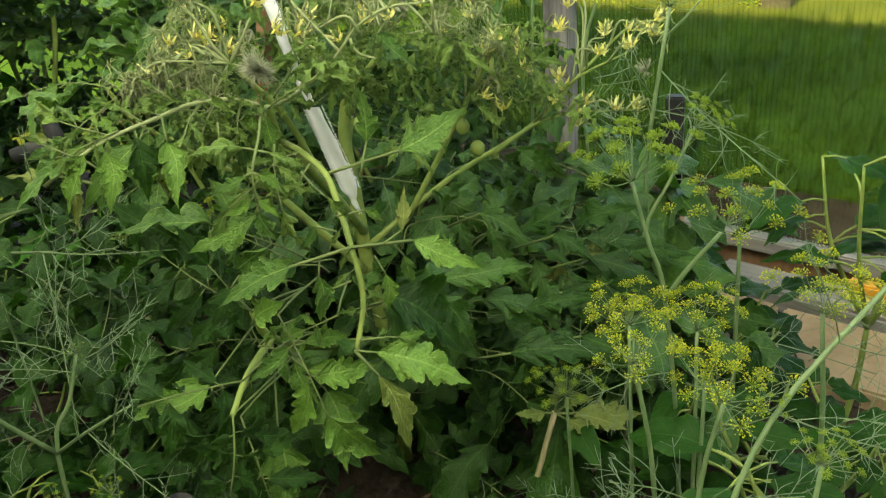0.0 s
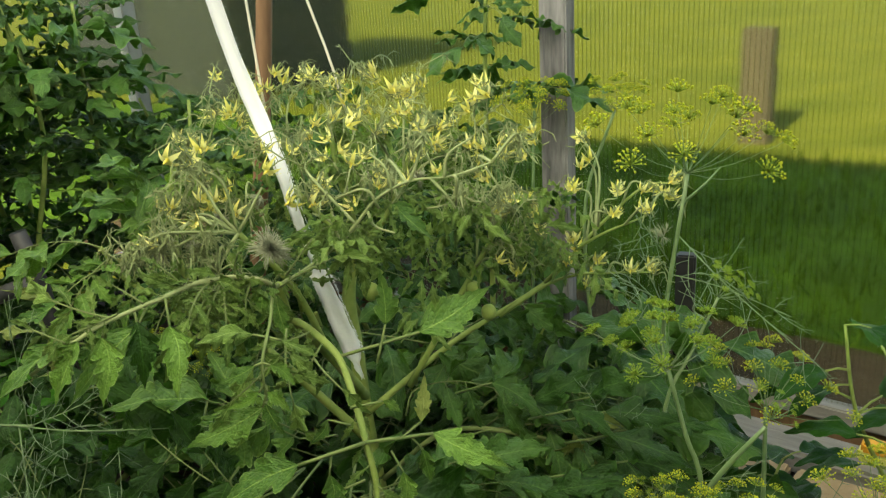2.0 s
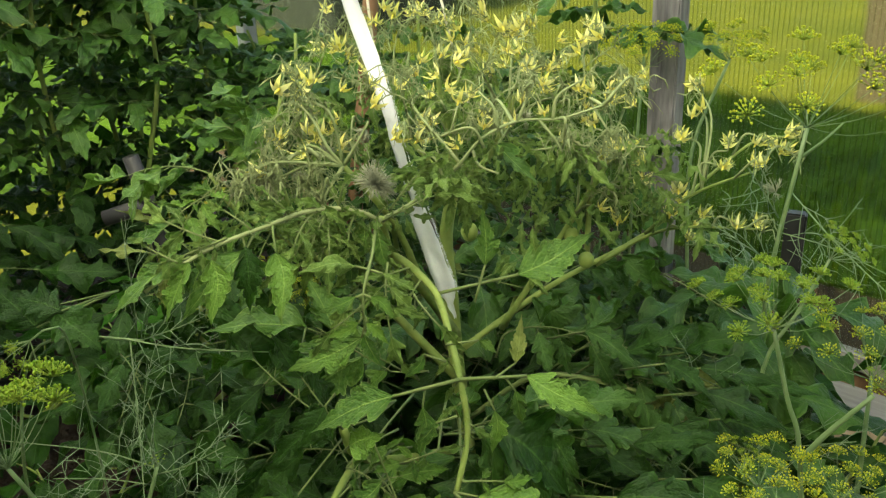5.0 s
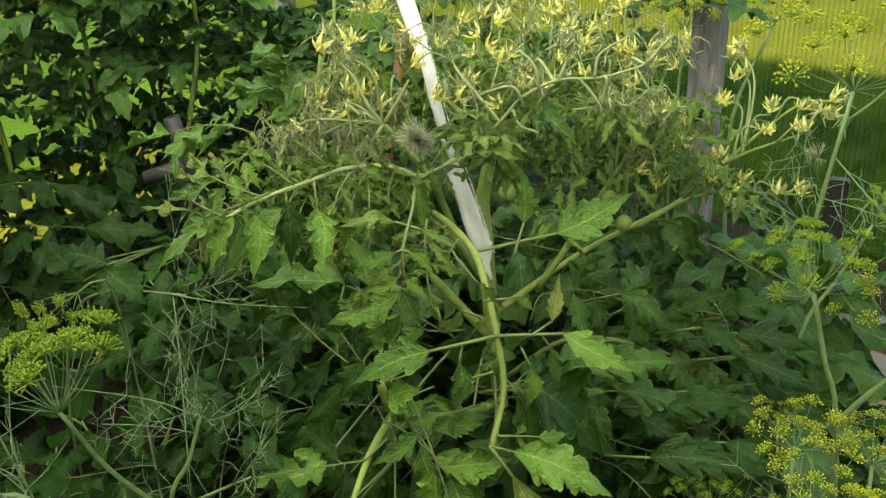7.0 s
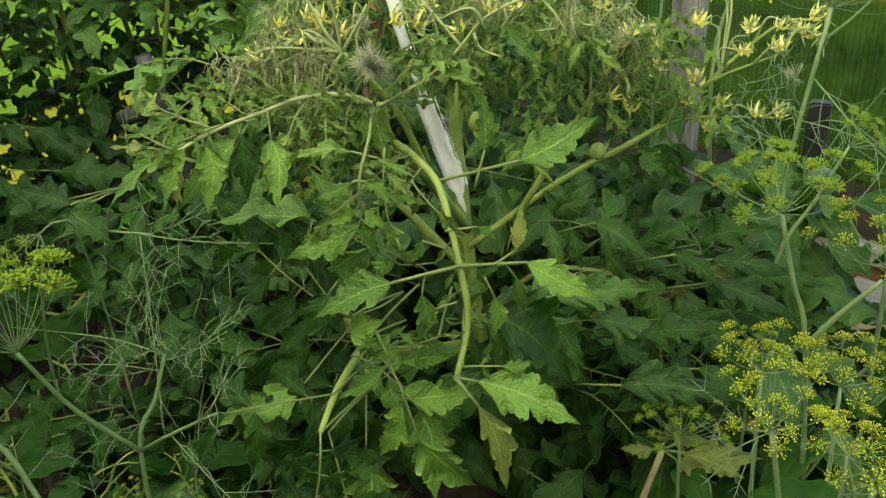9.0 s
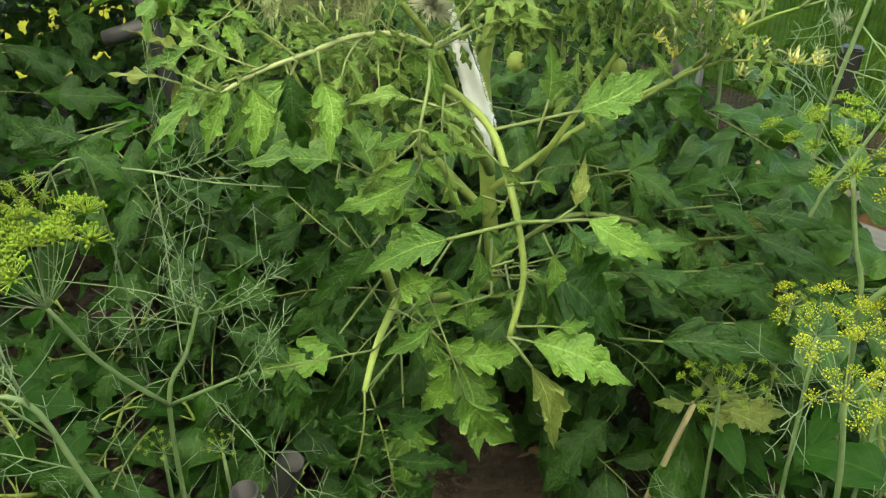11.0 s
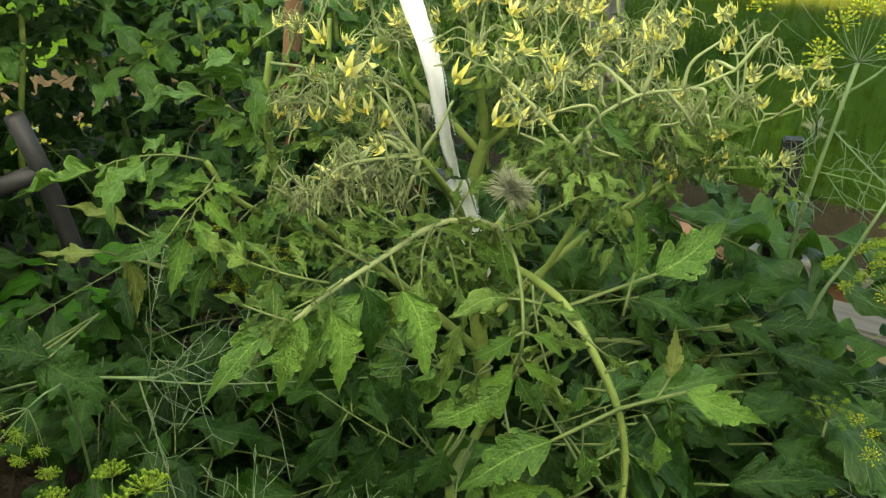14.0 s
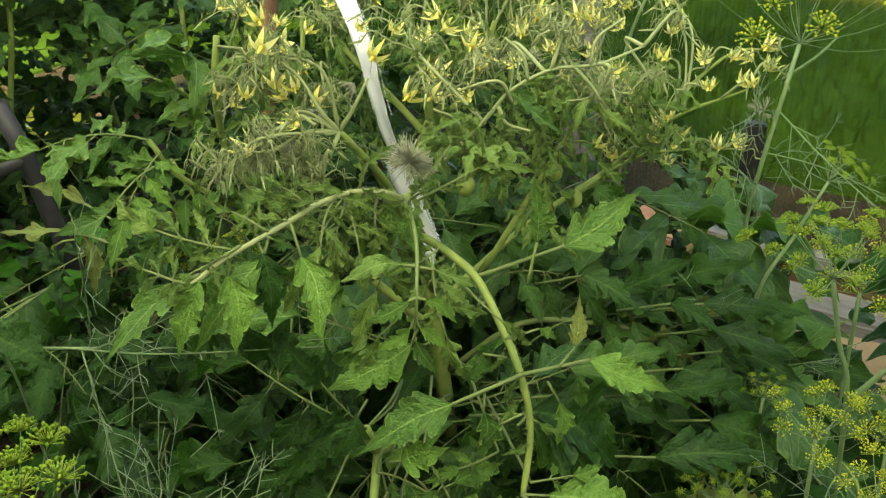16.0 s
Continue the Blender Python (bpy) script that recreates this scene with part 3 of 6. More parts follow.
# ---- broad-leaved plants ----
OVATE = []
for i in range(5):
    g = Geo()
    g.tube([(0, -0.45, -0.05), (0, -0.2, 0.02), (0, 0.02, 0.0)], 0.02, 0.016, 5, 1)
    g.put(*blade(R, R.uniform(0.5, 0.6), 6, 0.03, R.uniform(0.1, 0.35), R.uniform(0.2, 0.5), 0.05, 0.1, 16, 3, 0.8, 0.5))
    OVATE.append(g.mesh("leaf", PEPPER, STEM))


# the same blades in the green that carries painted sunlight
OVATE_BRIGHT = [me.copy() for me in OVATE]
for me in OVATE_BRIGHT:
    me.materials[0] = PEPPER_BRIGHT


def bushy(base, height, n, size, label, category, seed, spread=0.14, name="pepper_plant", group="", meshes=OVATE):
    """A bush with a forked stem and broad pointed leaves."""
    rng = random.Random(seed)
    ob = thing(name, base, label, category, group)
    b = Vector(base)
    tips = []
    fork = b + Vector((rng.uniform(-0.02, 0.02), rng.uniform(-0.02, 0.02), height * 0.4))
    stem(ob, [b - Vector((0, 0, 0.03)), b.lerp(fork, 0.5) + Vector((0.008, 0, 0)), fork], 0.006, 0.0045)
    for i in range(4):
        a = i * 1.7 + rng.uniform(0, 1)
        tip = fork + Vector((math.cos(a) * spread * 0.6, math.sin(a) * spread * 0.6, height * rng.uniform(0.4, 0.62)))
        line = curve([fork, fork.lerp(tip, 0.5) + Vector((math.cos(a) * 0.02, math.sin(a) * 0.02, 0)), tip], 6)
        part("branch", Geo().tube(line, 0.0042, 0.002, 6).mesh("branch", STEM), ob)
        tips.append(line)
    for i in range(n):
        line = tips[i % 4]
        p = line[rng.randint(2, len(line) - 1)]
        a = i * 2.4 + rng.uniform(-0.4, 0.4)
        s = size * rng.uniform(0.65, 1.15)
        d = Vector((math.cos(a), math.sin(a), rng.uniform(-0.25, 0.35)))
        m = aim(p, p + d, (rng.gauss(0, 0.2), rng.gauss(-0.2, 0.2), 1), s) @ Matrix.Translation((0, 0.45, 0.05))
        part("leaf", rng.choice(meshes), ob, m)
    return ob


def tomato_plant(base, height, n, size, seed, label, lean=(0, 0), meshes=None, low=0.15, group="background tomato plants", reach=0.05):
    rng = random.Random(seed)
    ob = thing("tomato_plant", base, label, "tomato plant", group)
    b = Vector(base)
    top = b + Vector((lean[0], lean[1], height))
    line = curve([b - Vector((0, 0, 0.03)), b.lerp(top, 0.35) + Vector((rng.gauss(0, 0.02), rng.gauss(0, 0.02), 0)), b.lerp(top, 0.7) + Vector((rng.gauss(0, 0.03), rng.gauss(0, 0.03), 0)), top], 8)
    part("stem", Geo().tube(line, 0.008, 0.004, 8).mesh("stem", STEM), ob)
    for i in range(n):
        s = low + (1 - low) * (i + rng.random()) / n
        p = line[min(len(line) - 1, int(s * (len(line) - 1)))]
        a = i * 2.4 + rng.uniform(-0.5, 0.5)
        d = Vector((math.cos(a), math.sin(a), rng.uniform(-0.15, 0.3)))
        k = 0.8 * size * rng.uniform(0.75, 1.2) * (0.75 if s > 0.93 else 1)
        m = aim(p, p + d, (rng.gauss(0, 0.15), rng.gauss(0, 0.15), 1), k)
        # lower leaves take the darker copy, shade as colour
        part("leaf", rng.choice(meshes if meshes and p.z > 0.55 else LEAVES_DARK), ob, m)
    return ob

# ---- the greenhouse: its frame has x along the near wall, y outwards ----
WALL = pose(0.24, 2.12, 0, 0, 0, -38.9)
X0, X1, DEPTH, EAVES, RIDGE = -1.75, 3.2, -2.6, 1.75, 2.35


def in_wall(x, y, z=0.0):
    return WALL @ Vector((x, y, z))


def slab(name, box, mat, label="", category="", bevel=0.003, kind="", group="", matrix=None):
    g = Geo().box(*box, bevel)
    return thing(name, (0, 0, 0), label, category, group, kind, g.mesh(name, mat, smooth=False), matrix if matrix is not None else WALL)


def ribs(x0, x1, z0, z1, gap, thick):
    """The upright webs between the two skins of the sheet."""
    g = Geo()
    n = int((x1 - x0) / gap)
    for i in range(n):
        x = x0 + (i + 0.5) * gap
        g.put([(x, -thick / 2, z0), (x, thick / 2, z0), (x, thick / 2, z1), (x, -thick / 2, z1)], [(0, 1, 2, 3)])
    return g.mesh("rib", WEB, smooth=False)


wall = thing("wall_near", (0, 0, 0), "ribbed clear polycarbonate greenhouse wall", "greenhouse wall", "", "structure", None, WALL)
pane = part("sheet", Geo().box(X0, -0.004, 0.085, X1, 0.004, EAVES).mesh("sheet", PANE, smooth=False), wall, WALL)
pane.visible_shadow = False
web = tagged(part("rib", ribs(X0, X1, 0.09, EAVES, 0.011, 0.0074), wall, WALL), kind="stuff")
web.visible_shadow = False

END = WALL @ pose(X0, 0, 0, 0, 0, 90)
wall_end = thing("wall_end", (0, 0, 0), "ribbed polycarbonate end wall of the greenhouse", "greenhouse wall", "", "structure", None, END)
pane_end = part("sheet", Geo().box(DEPTH, -0.004, 0.085, -0.03, 0.004, EAVES).mesh("sheet", PANE, smooth=False), wall_end, END)
pane_end.visible_shadow = False
g = Geo()
for i in range(190):
    z = 0.0 + i * 0.012
    za, zb = z + 0.24, z - 0.02
    if za < EAVES and zb > 0.09:
        g.put([(DEPTH, -0.0037, za), (DEPTH, 0.0037, za), (-0.03, 0.0037, zb), (-0.03, -0.0037, zb)], [(0, 1, 2, 3)])
web_end = tagged(part("rib", g.mesh("rib", WEB, smooth=False), wall_end, END), kind="stuff")
web_end.visible_shadow = False

# the unseen sides and the roof that close the place behind and above; both sides dimmed to cut fill light
far = Geo().box(X0, DEPTH - 0.006, 0.0, X1, DEPTH, EAVES)
thing("wall_far", (0, 0, 0), "unseen plastic greenhouse wall, dimmed to cut fill light", "greenhouse wall", "", "structure", far.mesh("wall_far", OPAL_DIM, smooth=False), WALL)
thing("wall_door", (0, 0, 0), "unseen plastic end wall, dimmed to cut fill light", "greenhouse wall", "", "structure", Geo().box(X1, DEPTH, 0, X1 + 0.006, 0, EAVES).mesh("wall_door", OPAL_DIM, smooth=False), WALL)
roof = Geo()
mid = DEPTH / 2
roof.put([(X0, 0.05, EAVES), (X1, 0.05, EAVES), (X1, mid, RIDGE), (X0, mid, RIDGE), (X1, DEPTH - 0.05, EAVES), (X0, DEPTH - 0.05, EAVES)], [(0, 1, 2, 3), (3, 2, 4, 5)])
thing("ceiling", (0, 0, 0), "opal plastic greenhouse roof", "roof", "", "structure", roof.mesh("ceiling", OPAL, smooth=False), WALL)
for name, x in (("gable_end", X0), ("gable_door", X1)):
    tri = Geo().put([(x, 0, EAVES), (x, mid, RIDGE), (x, DEPTH, EAVES)], [(0, 1, 2)])
    thing(name, (0, 0, 0), "opal plastic gable", "gable", "", "structure", tri.mesh(name, OPAL, smooth=False), WALL)

slab("bottom_rail", (X0, -0.022, 0.052, X1, 0.022, 0.088), PLANK_GREY, "weathered grey bottom rail of the greenhouse wall", "rail", 0.004, "structure")
slab("base_beam", (X0, 0.0, -0.1, X1, 0.05, 0.05), WOOD_BROWN, "dark timber base under the greenhouse wall", "beam", 0.004, "structure")
slab("corner_post", (X0 - 0.03, -0.05, 0, X0 + 0.03, 0.01, EAVES), ALU, "dull white metal corner post of the greenhouse", "post", 0.004, "structure")

# outside
lawn = Geo()
lawn.put([(-400, -400, 0), (400, -400, 0), (400, 400, 0), (-400, 400, 0)], [(0, 1, 2, 3)])
thing("ground", (0, 0, -0.1), "sunlit yellow-green meadow grass", "grass", "", "structure", lawn.mesh("ground", LAWN), None)
slab("soil_strip", (X0 - 1, 0.052, -0.14, X1 + 2, 0.68, -0.085), SOIL_OUT, "bare brown earth along the outside of the wall", "soil", 0.01, "structure")
# the greenhouse's shadow on the meadow, deepened by a darker grass colour
slab("verge", (X0 - 6, 0.681, -0.13, X1 + 4, 2.8, -0.082), GRASS, "grass strip outside the wall, darkened for the greenhouse's shadow", "grass", 0.01, "structure")
# strip added over the meadow to dim what shows through the end wall
slab("verge_end", (X0 - 5, DEPTH - 2, -0.13, X0 - 1.01, 0.68, -0.082), GRASS, "darker grass strip added beyond the end wall", "grass", 0.01, "structure")
# blades in the same darkened green, only within the shadow's reach
rng = random.Random(5)
g = Geo()
for i in range(12000):
    x, y = rng.uniform(X0 - 2, X1 + 3), 0.66 + rng.random() ** 1.1 * 2.15
    p = Vector((x, y, -0.1))
    h = rng.uniform(0.05, 0.14)
    a = rng.uniform(0, 6.28)
    w = rng.uniform(0.004, 0.009)
    c, s = math.cos(a) * w, math.sin(a) * w
    t = (x + rng.gauss(0, 0.04), y + rng.gauss(0, 0.04), -0.1 + h)
    g.put([(x - c, y - s, -0.1), (x + c, y + s, -0.1), t], [(0, 1, 2)])
thing("grass", (0, 0, 0), "tall green grass outside the greenhouse", "grass", "", "stuff", g.mesh("grass", GRASS), WALL)
slab("fence_post", (-0.68, 3.2, -0.12, -0.50, 3.3, 0.57), FENCE, "dark brown wooden post standing in the meadow", "post", 0.006)
# shed added as a dull backdrop, shade put into its near-black boards
shed = thing("shed", tuple(in_wall(-6.8, 3.2, -0.1)), "dark boarded shed added as a backdrop behind the greenhouse", "shed")
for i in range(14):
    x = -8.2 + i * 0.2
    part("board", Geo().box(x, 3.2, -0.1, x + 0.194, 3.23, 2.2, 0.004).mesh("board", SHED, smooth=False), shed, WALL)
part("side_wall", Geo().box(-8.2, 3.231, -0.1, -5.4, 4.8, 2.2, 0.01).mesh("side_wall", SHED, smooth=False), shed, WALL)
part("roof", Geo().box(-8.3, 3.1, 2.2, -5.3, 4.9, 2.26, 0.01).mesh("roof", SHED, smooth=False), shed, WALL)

# ---- inside: bed, planks, slabs, posts ----
g = Geo()
n = 110
verts, faces, uv = [], [], []
for i in range(n + 1):
    for j in range(n + 1):
        x = X0 + 0.03 + (X1 - X0 - 0.06) * i / n
        y = DEPTH + 0.03 + (-0.06 - DEPTH) * j / n
        z = 0.03 * noise.noise((x * 2, y * 2, 0)) + 0.022 * noise.noise((x * 9, y * 9, 3)) + 0.012 * noise.noise((x * 27, y * 27, 5))
        near_wall = max(0.0, min(1.0, (y + 0.5) / 0.25))
        verts.append((x, y, z * (1 - near_wall) - 0.012 * near_wall))
        uv.append((x, y))
for i in range(n):
    for j in range(n):
        a = i * (n + 1) + j
        faces.append((a, a + n + 1, a + n + 2, a + 1))
g.put(verts, faces, uv)
thing("floor", (0, 0, 0), "dark crumbly garden soil of the bed", "soil", "", "structure", g.mesh("floor", SOIL), WALL)


def clod_mesh(rng, r=1.0):
    bm = bmesh.new()
    bmesh.ops.create_icosphere(bm, subdivisions=2, radius=r)
    o = rng.uniform(0, 50)
    for q in bm.verts:
        q.co *= 1 + 0.35 * noise.noise(q.co * 1.6 + Vector((o, 0, 0))) + 0.15 * noise.noise(q.co * 5 + Vector((o, 3, 0)))
        q.co.z *= 0.7
    bm.verts.index_update()
    out = [tuple(q.co) for q in bm.verts], [[q.index for q in f.verts] for f in bm.faces]
    bm.free()
    return out


CLODS = [clod_mesh(rng) for _ in range(6)]
g = Geo()
for i in range(900):
    p = in_wall(rng.uniform(-0.8, 1.4), rng.uniform(-1.6, -0.25), 0.005)
    r = rng.choice((0.006, 0.008, 0.01, 0.014, 0.02)) * rng.uniform(0.7, 1.3)
    g.put(*rng.choice(CLODS), None, Matrix.Translation(p) @ Matrix.Rotation(rng.uniform(0, 6), 4, "Z") @ Matrix.Scale(r, 4))
thing("soil_clods", (0, 0, 0), "loose crumbs and clods of soil", "soil", "", "stuff", g.mesh("soil_clods", SOIL), None)

plank = Geo().box(0.5, -0.175, 0.0, 2.9, -0.07, 0.05, 0.008)
thing("plank", (0, 0, 0), "weathered grey plank lying along the wall", "plank", "", "", plank.mesh("plank", PLANK_GREY, smooth=False), WALL)
for i in range(8):
    x = 0.37 + i * 0.305
    m = WALL @ pose(x + 0.15, -0.30, 0.014, rng.uniform(-1.5, 1.5), rng.uniform(-1, 1), rng.uniform(-1.5, 1.5))
    g = Geo().box(-0.147, -0.11, -0.025, 0.147, 0.11, 0.02, 0.006)
    thing("paving_slab", (0, 0, 0), "pale sandy clay slab lying beside the plank", "slab", "paving slabs", "", g.mesh("paving_slab", CLAY, smooth=False), m)
for x, y, z, a in ((0.26, -0.10, 0.033, 8), (0.29, -0.10, 0.098, -10), (0.20, -0.42, 0.03, 30)):
    g = Geo().box(-0.085, -0.06, -0.0325, 0.085, 0.06, 0.0325, 0.006)
    thing("brick", (0, 0, 0), "old pinkish clay brick by the greenhouse wall", "brick", "loose bricks", "", g.mesh("brick", BRICK, smooth=False), WALL @ pose(x, y, z, 0, 0, a))
g = Geo().box(-0.09, -0.02, 0, 0.09, 0.02, 0.02, 0.004).box(-0.085, -0.022, 0.02, 0.085, 0.012, 0.042, 0.005, 1)
thing("tray", (0, 0, 0), "orange and yellow plastic tray on the grey plank", "tray", "", "", g.mesh("tray", PETAL, ORANGE, smooth=False), WALL @ pose(0.86, -0.11, 0.05, 0, 0, 4))

post = Geo()
post.box(-0.033, -0.024, -0.05, 0.033, 0.024, 1.75, 0.004)
thing("post", (0, 0, 0), "weathered grey wooden post by the wall", "post", "", "", post.mesh("post", WOOD_GREY, smooth=False), pose(0.235, 2.0, 0, 0, 0, -34))
thing("metal_stake", (0, 0, 0), "black plastic-coated stake among the dill", "stake", "", "",
      Geo().box(-0.016, -0.012, -0.05, 0.016, 0.012, 0.555, 0.003).mesh("metal_stake", BLACK, smooth=False), pose(0.365, 1.41, 0, 0, 0, -20))
stake = Geo().tube(curve([(-0.50, 1.8, -0.05), (-0.452, 1.8, 0.4), (-0.40, 1.8, 0.72), (-0.345, 1.8, 1.12), (-0.29, 1.8, 1.6)], 5), 0.018, 0.0155, 9)
thing("wooden_stake", (0, 0, 0), "brown bark-covered wooden stake leaning among the tomatoes", "stake", "", "", stake.mesh("wooden_stake", WOOD_BROWN))

tee = thing("black_pipe", (-0.85, 1.68, 0), "black plastic pipe with a side branch", "pipe")
part("pipe", Geo().tube([(-0.815, 1.69, -0.02), (-0.845, 1.685, 0.3), (-0.86, 1.68, 0.48), (-0.878, 1.675, 0.585)], 0.017, 0.017, 14).mesh("pipe", PIPE), tee)
part("branch_pipe", Geo().tube([(-0.858, 1.68, 0.48), (-0.905, 1.67, 0.468), (-0.952, 1.66, 0.455)], 0.0165, 0.017, 14).mesh("branch_pipe", PIPE), tee)


def pipe_end(pts, r):
    """A length of pipe that is open at its top, with a wall."""
    line = curve(pts, 4)
    n, k = len(line), 16
    g = Geo().tube(line, r, r, k)
    g.f.pop(), g.m.pop()
    top = line[-1]
    t = (line[-1] - line[-2]).normalized()
    side = t.orthogonal().normalized()
    other = t.cross(side)
    verts = []
    for q, h in ((r, 0.0), (r * 0.86, 0.0005), (r * 0.84, -0.10)):
        for a in range(k):
            c = 2 * math.pi * a / k
            verts.append(tuple(top + (side * math.cos(c) + other * math.sin(c)) * q + t * h))
    faces = [(u * k + a, u * k + (a + 1) % k, (u + 1) * k + (a + 1) % k, (u + 1) * k + a) for u in range(2) for a in range(k)]
    faces.append(tuple(range(2 * k, 3 * k)))
    return g.put(verts, faces).mesh("hose", PIPE)


for pts in (((-0.385, 0.73, -0.02), (-0.388, 0.715, 0.15), (-0.394, 0.70, 0.322)), ((-0.42, 0.75, -0.02), (-0.405, 0.75, 0.17), (-0.358, 0.752, 0.315))):
    thing("hose", (0, 0, 0), "open end of a dark grey plastic pipe standing in the soil", "pipe", "pipe ends", "", pipe_end(pts, 0.0155))

# ---- the tied tomato plant ----
rng = random.Random(21)
main = thing("tomato_plant", (-0.15, 1.2, 0), "bushy flowering tomato plant tied to a white cloth strip", "tomato plant")
stem(main, [(-0.15, 1.2, -0.03), (-0.155, 1.2, 0.2), (-0.168, 1.19, 0.4), (-0.173, 1.195, 0.52), (-0.177, 1.2, 0.59), (-0.168, 1.2, 0.645), (-0.155, 1.2, 0.683)], 0.013, 0.0082)
stem(main, [(-0.156, 1.2, 0.68), (-0.163, 1.195, 0.735), (-0.172, 1.185, 0.785), (-0.175, 1.18, 0.83)], 0.0062, 0.0035)
stem(main, [(-0.157, 1.2, 0.675), (-0.12, 1.2, 0.705), (-0.095, 1.2, 0.748), (-0.075, 1.2, 0.80)], 0.0058, 0.0032)
stem(main, [(-0.16, 1.2, 0.66), (-0.20, 1.21, 0.71), (-0.25, 1.22, 0.77), (-0.28, 1.22, 0.82)], 0.0048, 0.003)
stem(main, [(-0.165, 1.18, 0.45), (-0.185, 1.06, 0.57), (-0.20, 0.96, 0.66), (-0.201, 0.90, 0.70), (-0.201, 0.868, 0.748)], 0.008, 0.0045)
# the long leaf stalk that hangs forward, and the arm to the other side
PETIOLE = [(-0.200, 0.905, 0.695), (-0.174, 0.872, 0.694), (-0.146, 0.846, 0.676), (-0.130, 0.810, 0.650), (-0.118, 0.778, 0.619), (-0.111, 0.765, 0.567), (-0.122, 0.739, 0.516)]
ARM = [(-0.201, 0.868, 0.745), (-0.218, 0.862, 0.757), (-0.243, 0.852, 0.765), (-0.270, 0.832, 0.768), (-0.294, 0.812, 0.764), (-0.347, 0.776, 0.752), (-0.40, 0.75, 0.722)]
HANG = [(-0.201, 0.868, 0.748), (-0.199, 0.83, 0.752), (-0.197, 0.80, 0.740), (-0.201, 0.765, 0.714), (-0.204, 0.772, 0.672)]
stem(main, PETIOLE, 0.0042, 0.0028, name="leaf_stalk", label="thick pale green leaf stalk")
stem(main, ARM, 0.0027, 0.0017, STEM_GREY, "leaf_stalk")
stem(main, HANG, 0.0019, 0.0012, LEAF_STALK, "leaf_stalk")
single_leaf(main, (-0.146, 0.846, 0.676), (-0.064, 0.859, 0.692), (0.02, 0.881, 0.728), rng, "leaf", (0.1, -0.75, 0.65), 0.0020, 1.2, True)
single_leaf(main, (-0.105, 0.82, 0.68), (-0.095, 0.83, 0.715), (-0.09, 0.835, 0.775), rng, "leaf", (0.3, -0.9, 0.2))
single_leaf(main, (-0.118, 0.773, 0.622), (-0.055, 0.79, 0.617), (0.022, 0.768, 0.583), rng, "leaf", (0.0, -0.55, 0.85), 0.0020, 1.0, True)
single_leaf(main, (-0.118, 0.773, 0.622), (-0.179, 0.752, 0.615), (-0.268, 0.744, 0.585), rng, "leaf", (-0.1, -0.6, 0.75), 0.0020, 1.15, True)
single_leaf(main, (-0.085, 0.78, 0.62), (-0.066, 0.80, 0.625), (-0.058, 0.812, 0.674), rng, "pale", (-0.25, -0.95, 0.2), 0.0014, 0.85, True)
for a, b, c in (((-0.15, 0.765, 0.615), (-0.152, 0.757, 0.60), (-0.150, 0.75, 0.545)), ((-0.095, 0.775, 0.61), (-0.085, 0.77, 0.59), (-0.082, 0.76, 0.545)),
                ((-0.13, 0.775, 0.64), (-0.15, 0.77, 0.65), (-0.165, 0.76, 0.625)), ((-0.12, 0.76, 0.59), (-0.14, 0.755, 0.585), (-0.16, 0.75, 0.555)),
                ((-0.075, 0.785, 0.617), (-0.066, 0.79, 0.60), (-0.06, 0.785, 0.56)), ((-0.13, 0.78, 0.655), (-0.10, 0.79, 0.655), (-0.08, 0.795, 0.64))):
    single_leaf(main, a, b, c, rng, "leaf", (0.2, -0.9, 0.4), 0.0013)
# the end of the long leaf
fine_leaf(main, (-0.115, 0.74, 0.53), (-0.06, 0.74, 0.53), rng, "leaf", 0.2, (0, -0.7, 0.7), 1)
fine_leaf(main, (-0.14, 0.76, 0.55), (-0.19, 0.745, 0.53), rng, "leaf", 0.2, (0, -0.7, 0.7), 2)
single_leaf(main, (-0.123, 0.736, 0.521), (-0.10, 0.725, 0.495), (-0.062, 0.708, 0.40), rng, "pale", (0.4, -0.8, 0.3), 0.002, 0.7)
fine_leaf(main, (-0.205, 0.77, 0.55), (-0.13, 0.70, 0.41), rng, "leaf", 0.15, (0, -0.85, 0.5), 2)
# leaves round the head of the shoot
def hang(*rows):
    """Leaflets on stalks: base, root, tip, kind, facing, width."""
    for base, root, tip, kind, up, w in rows:
        single_leaf(main, base, root, tip, rng, kind, up, 0.0014, w)


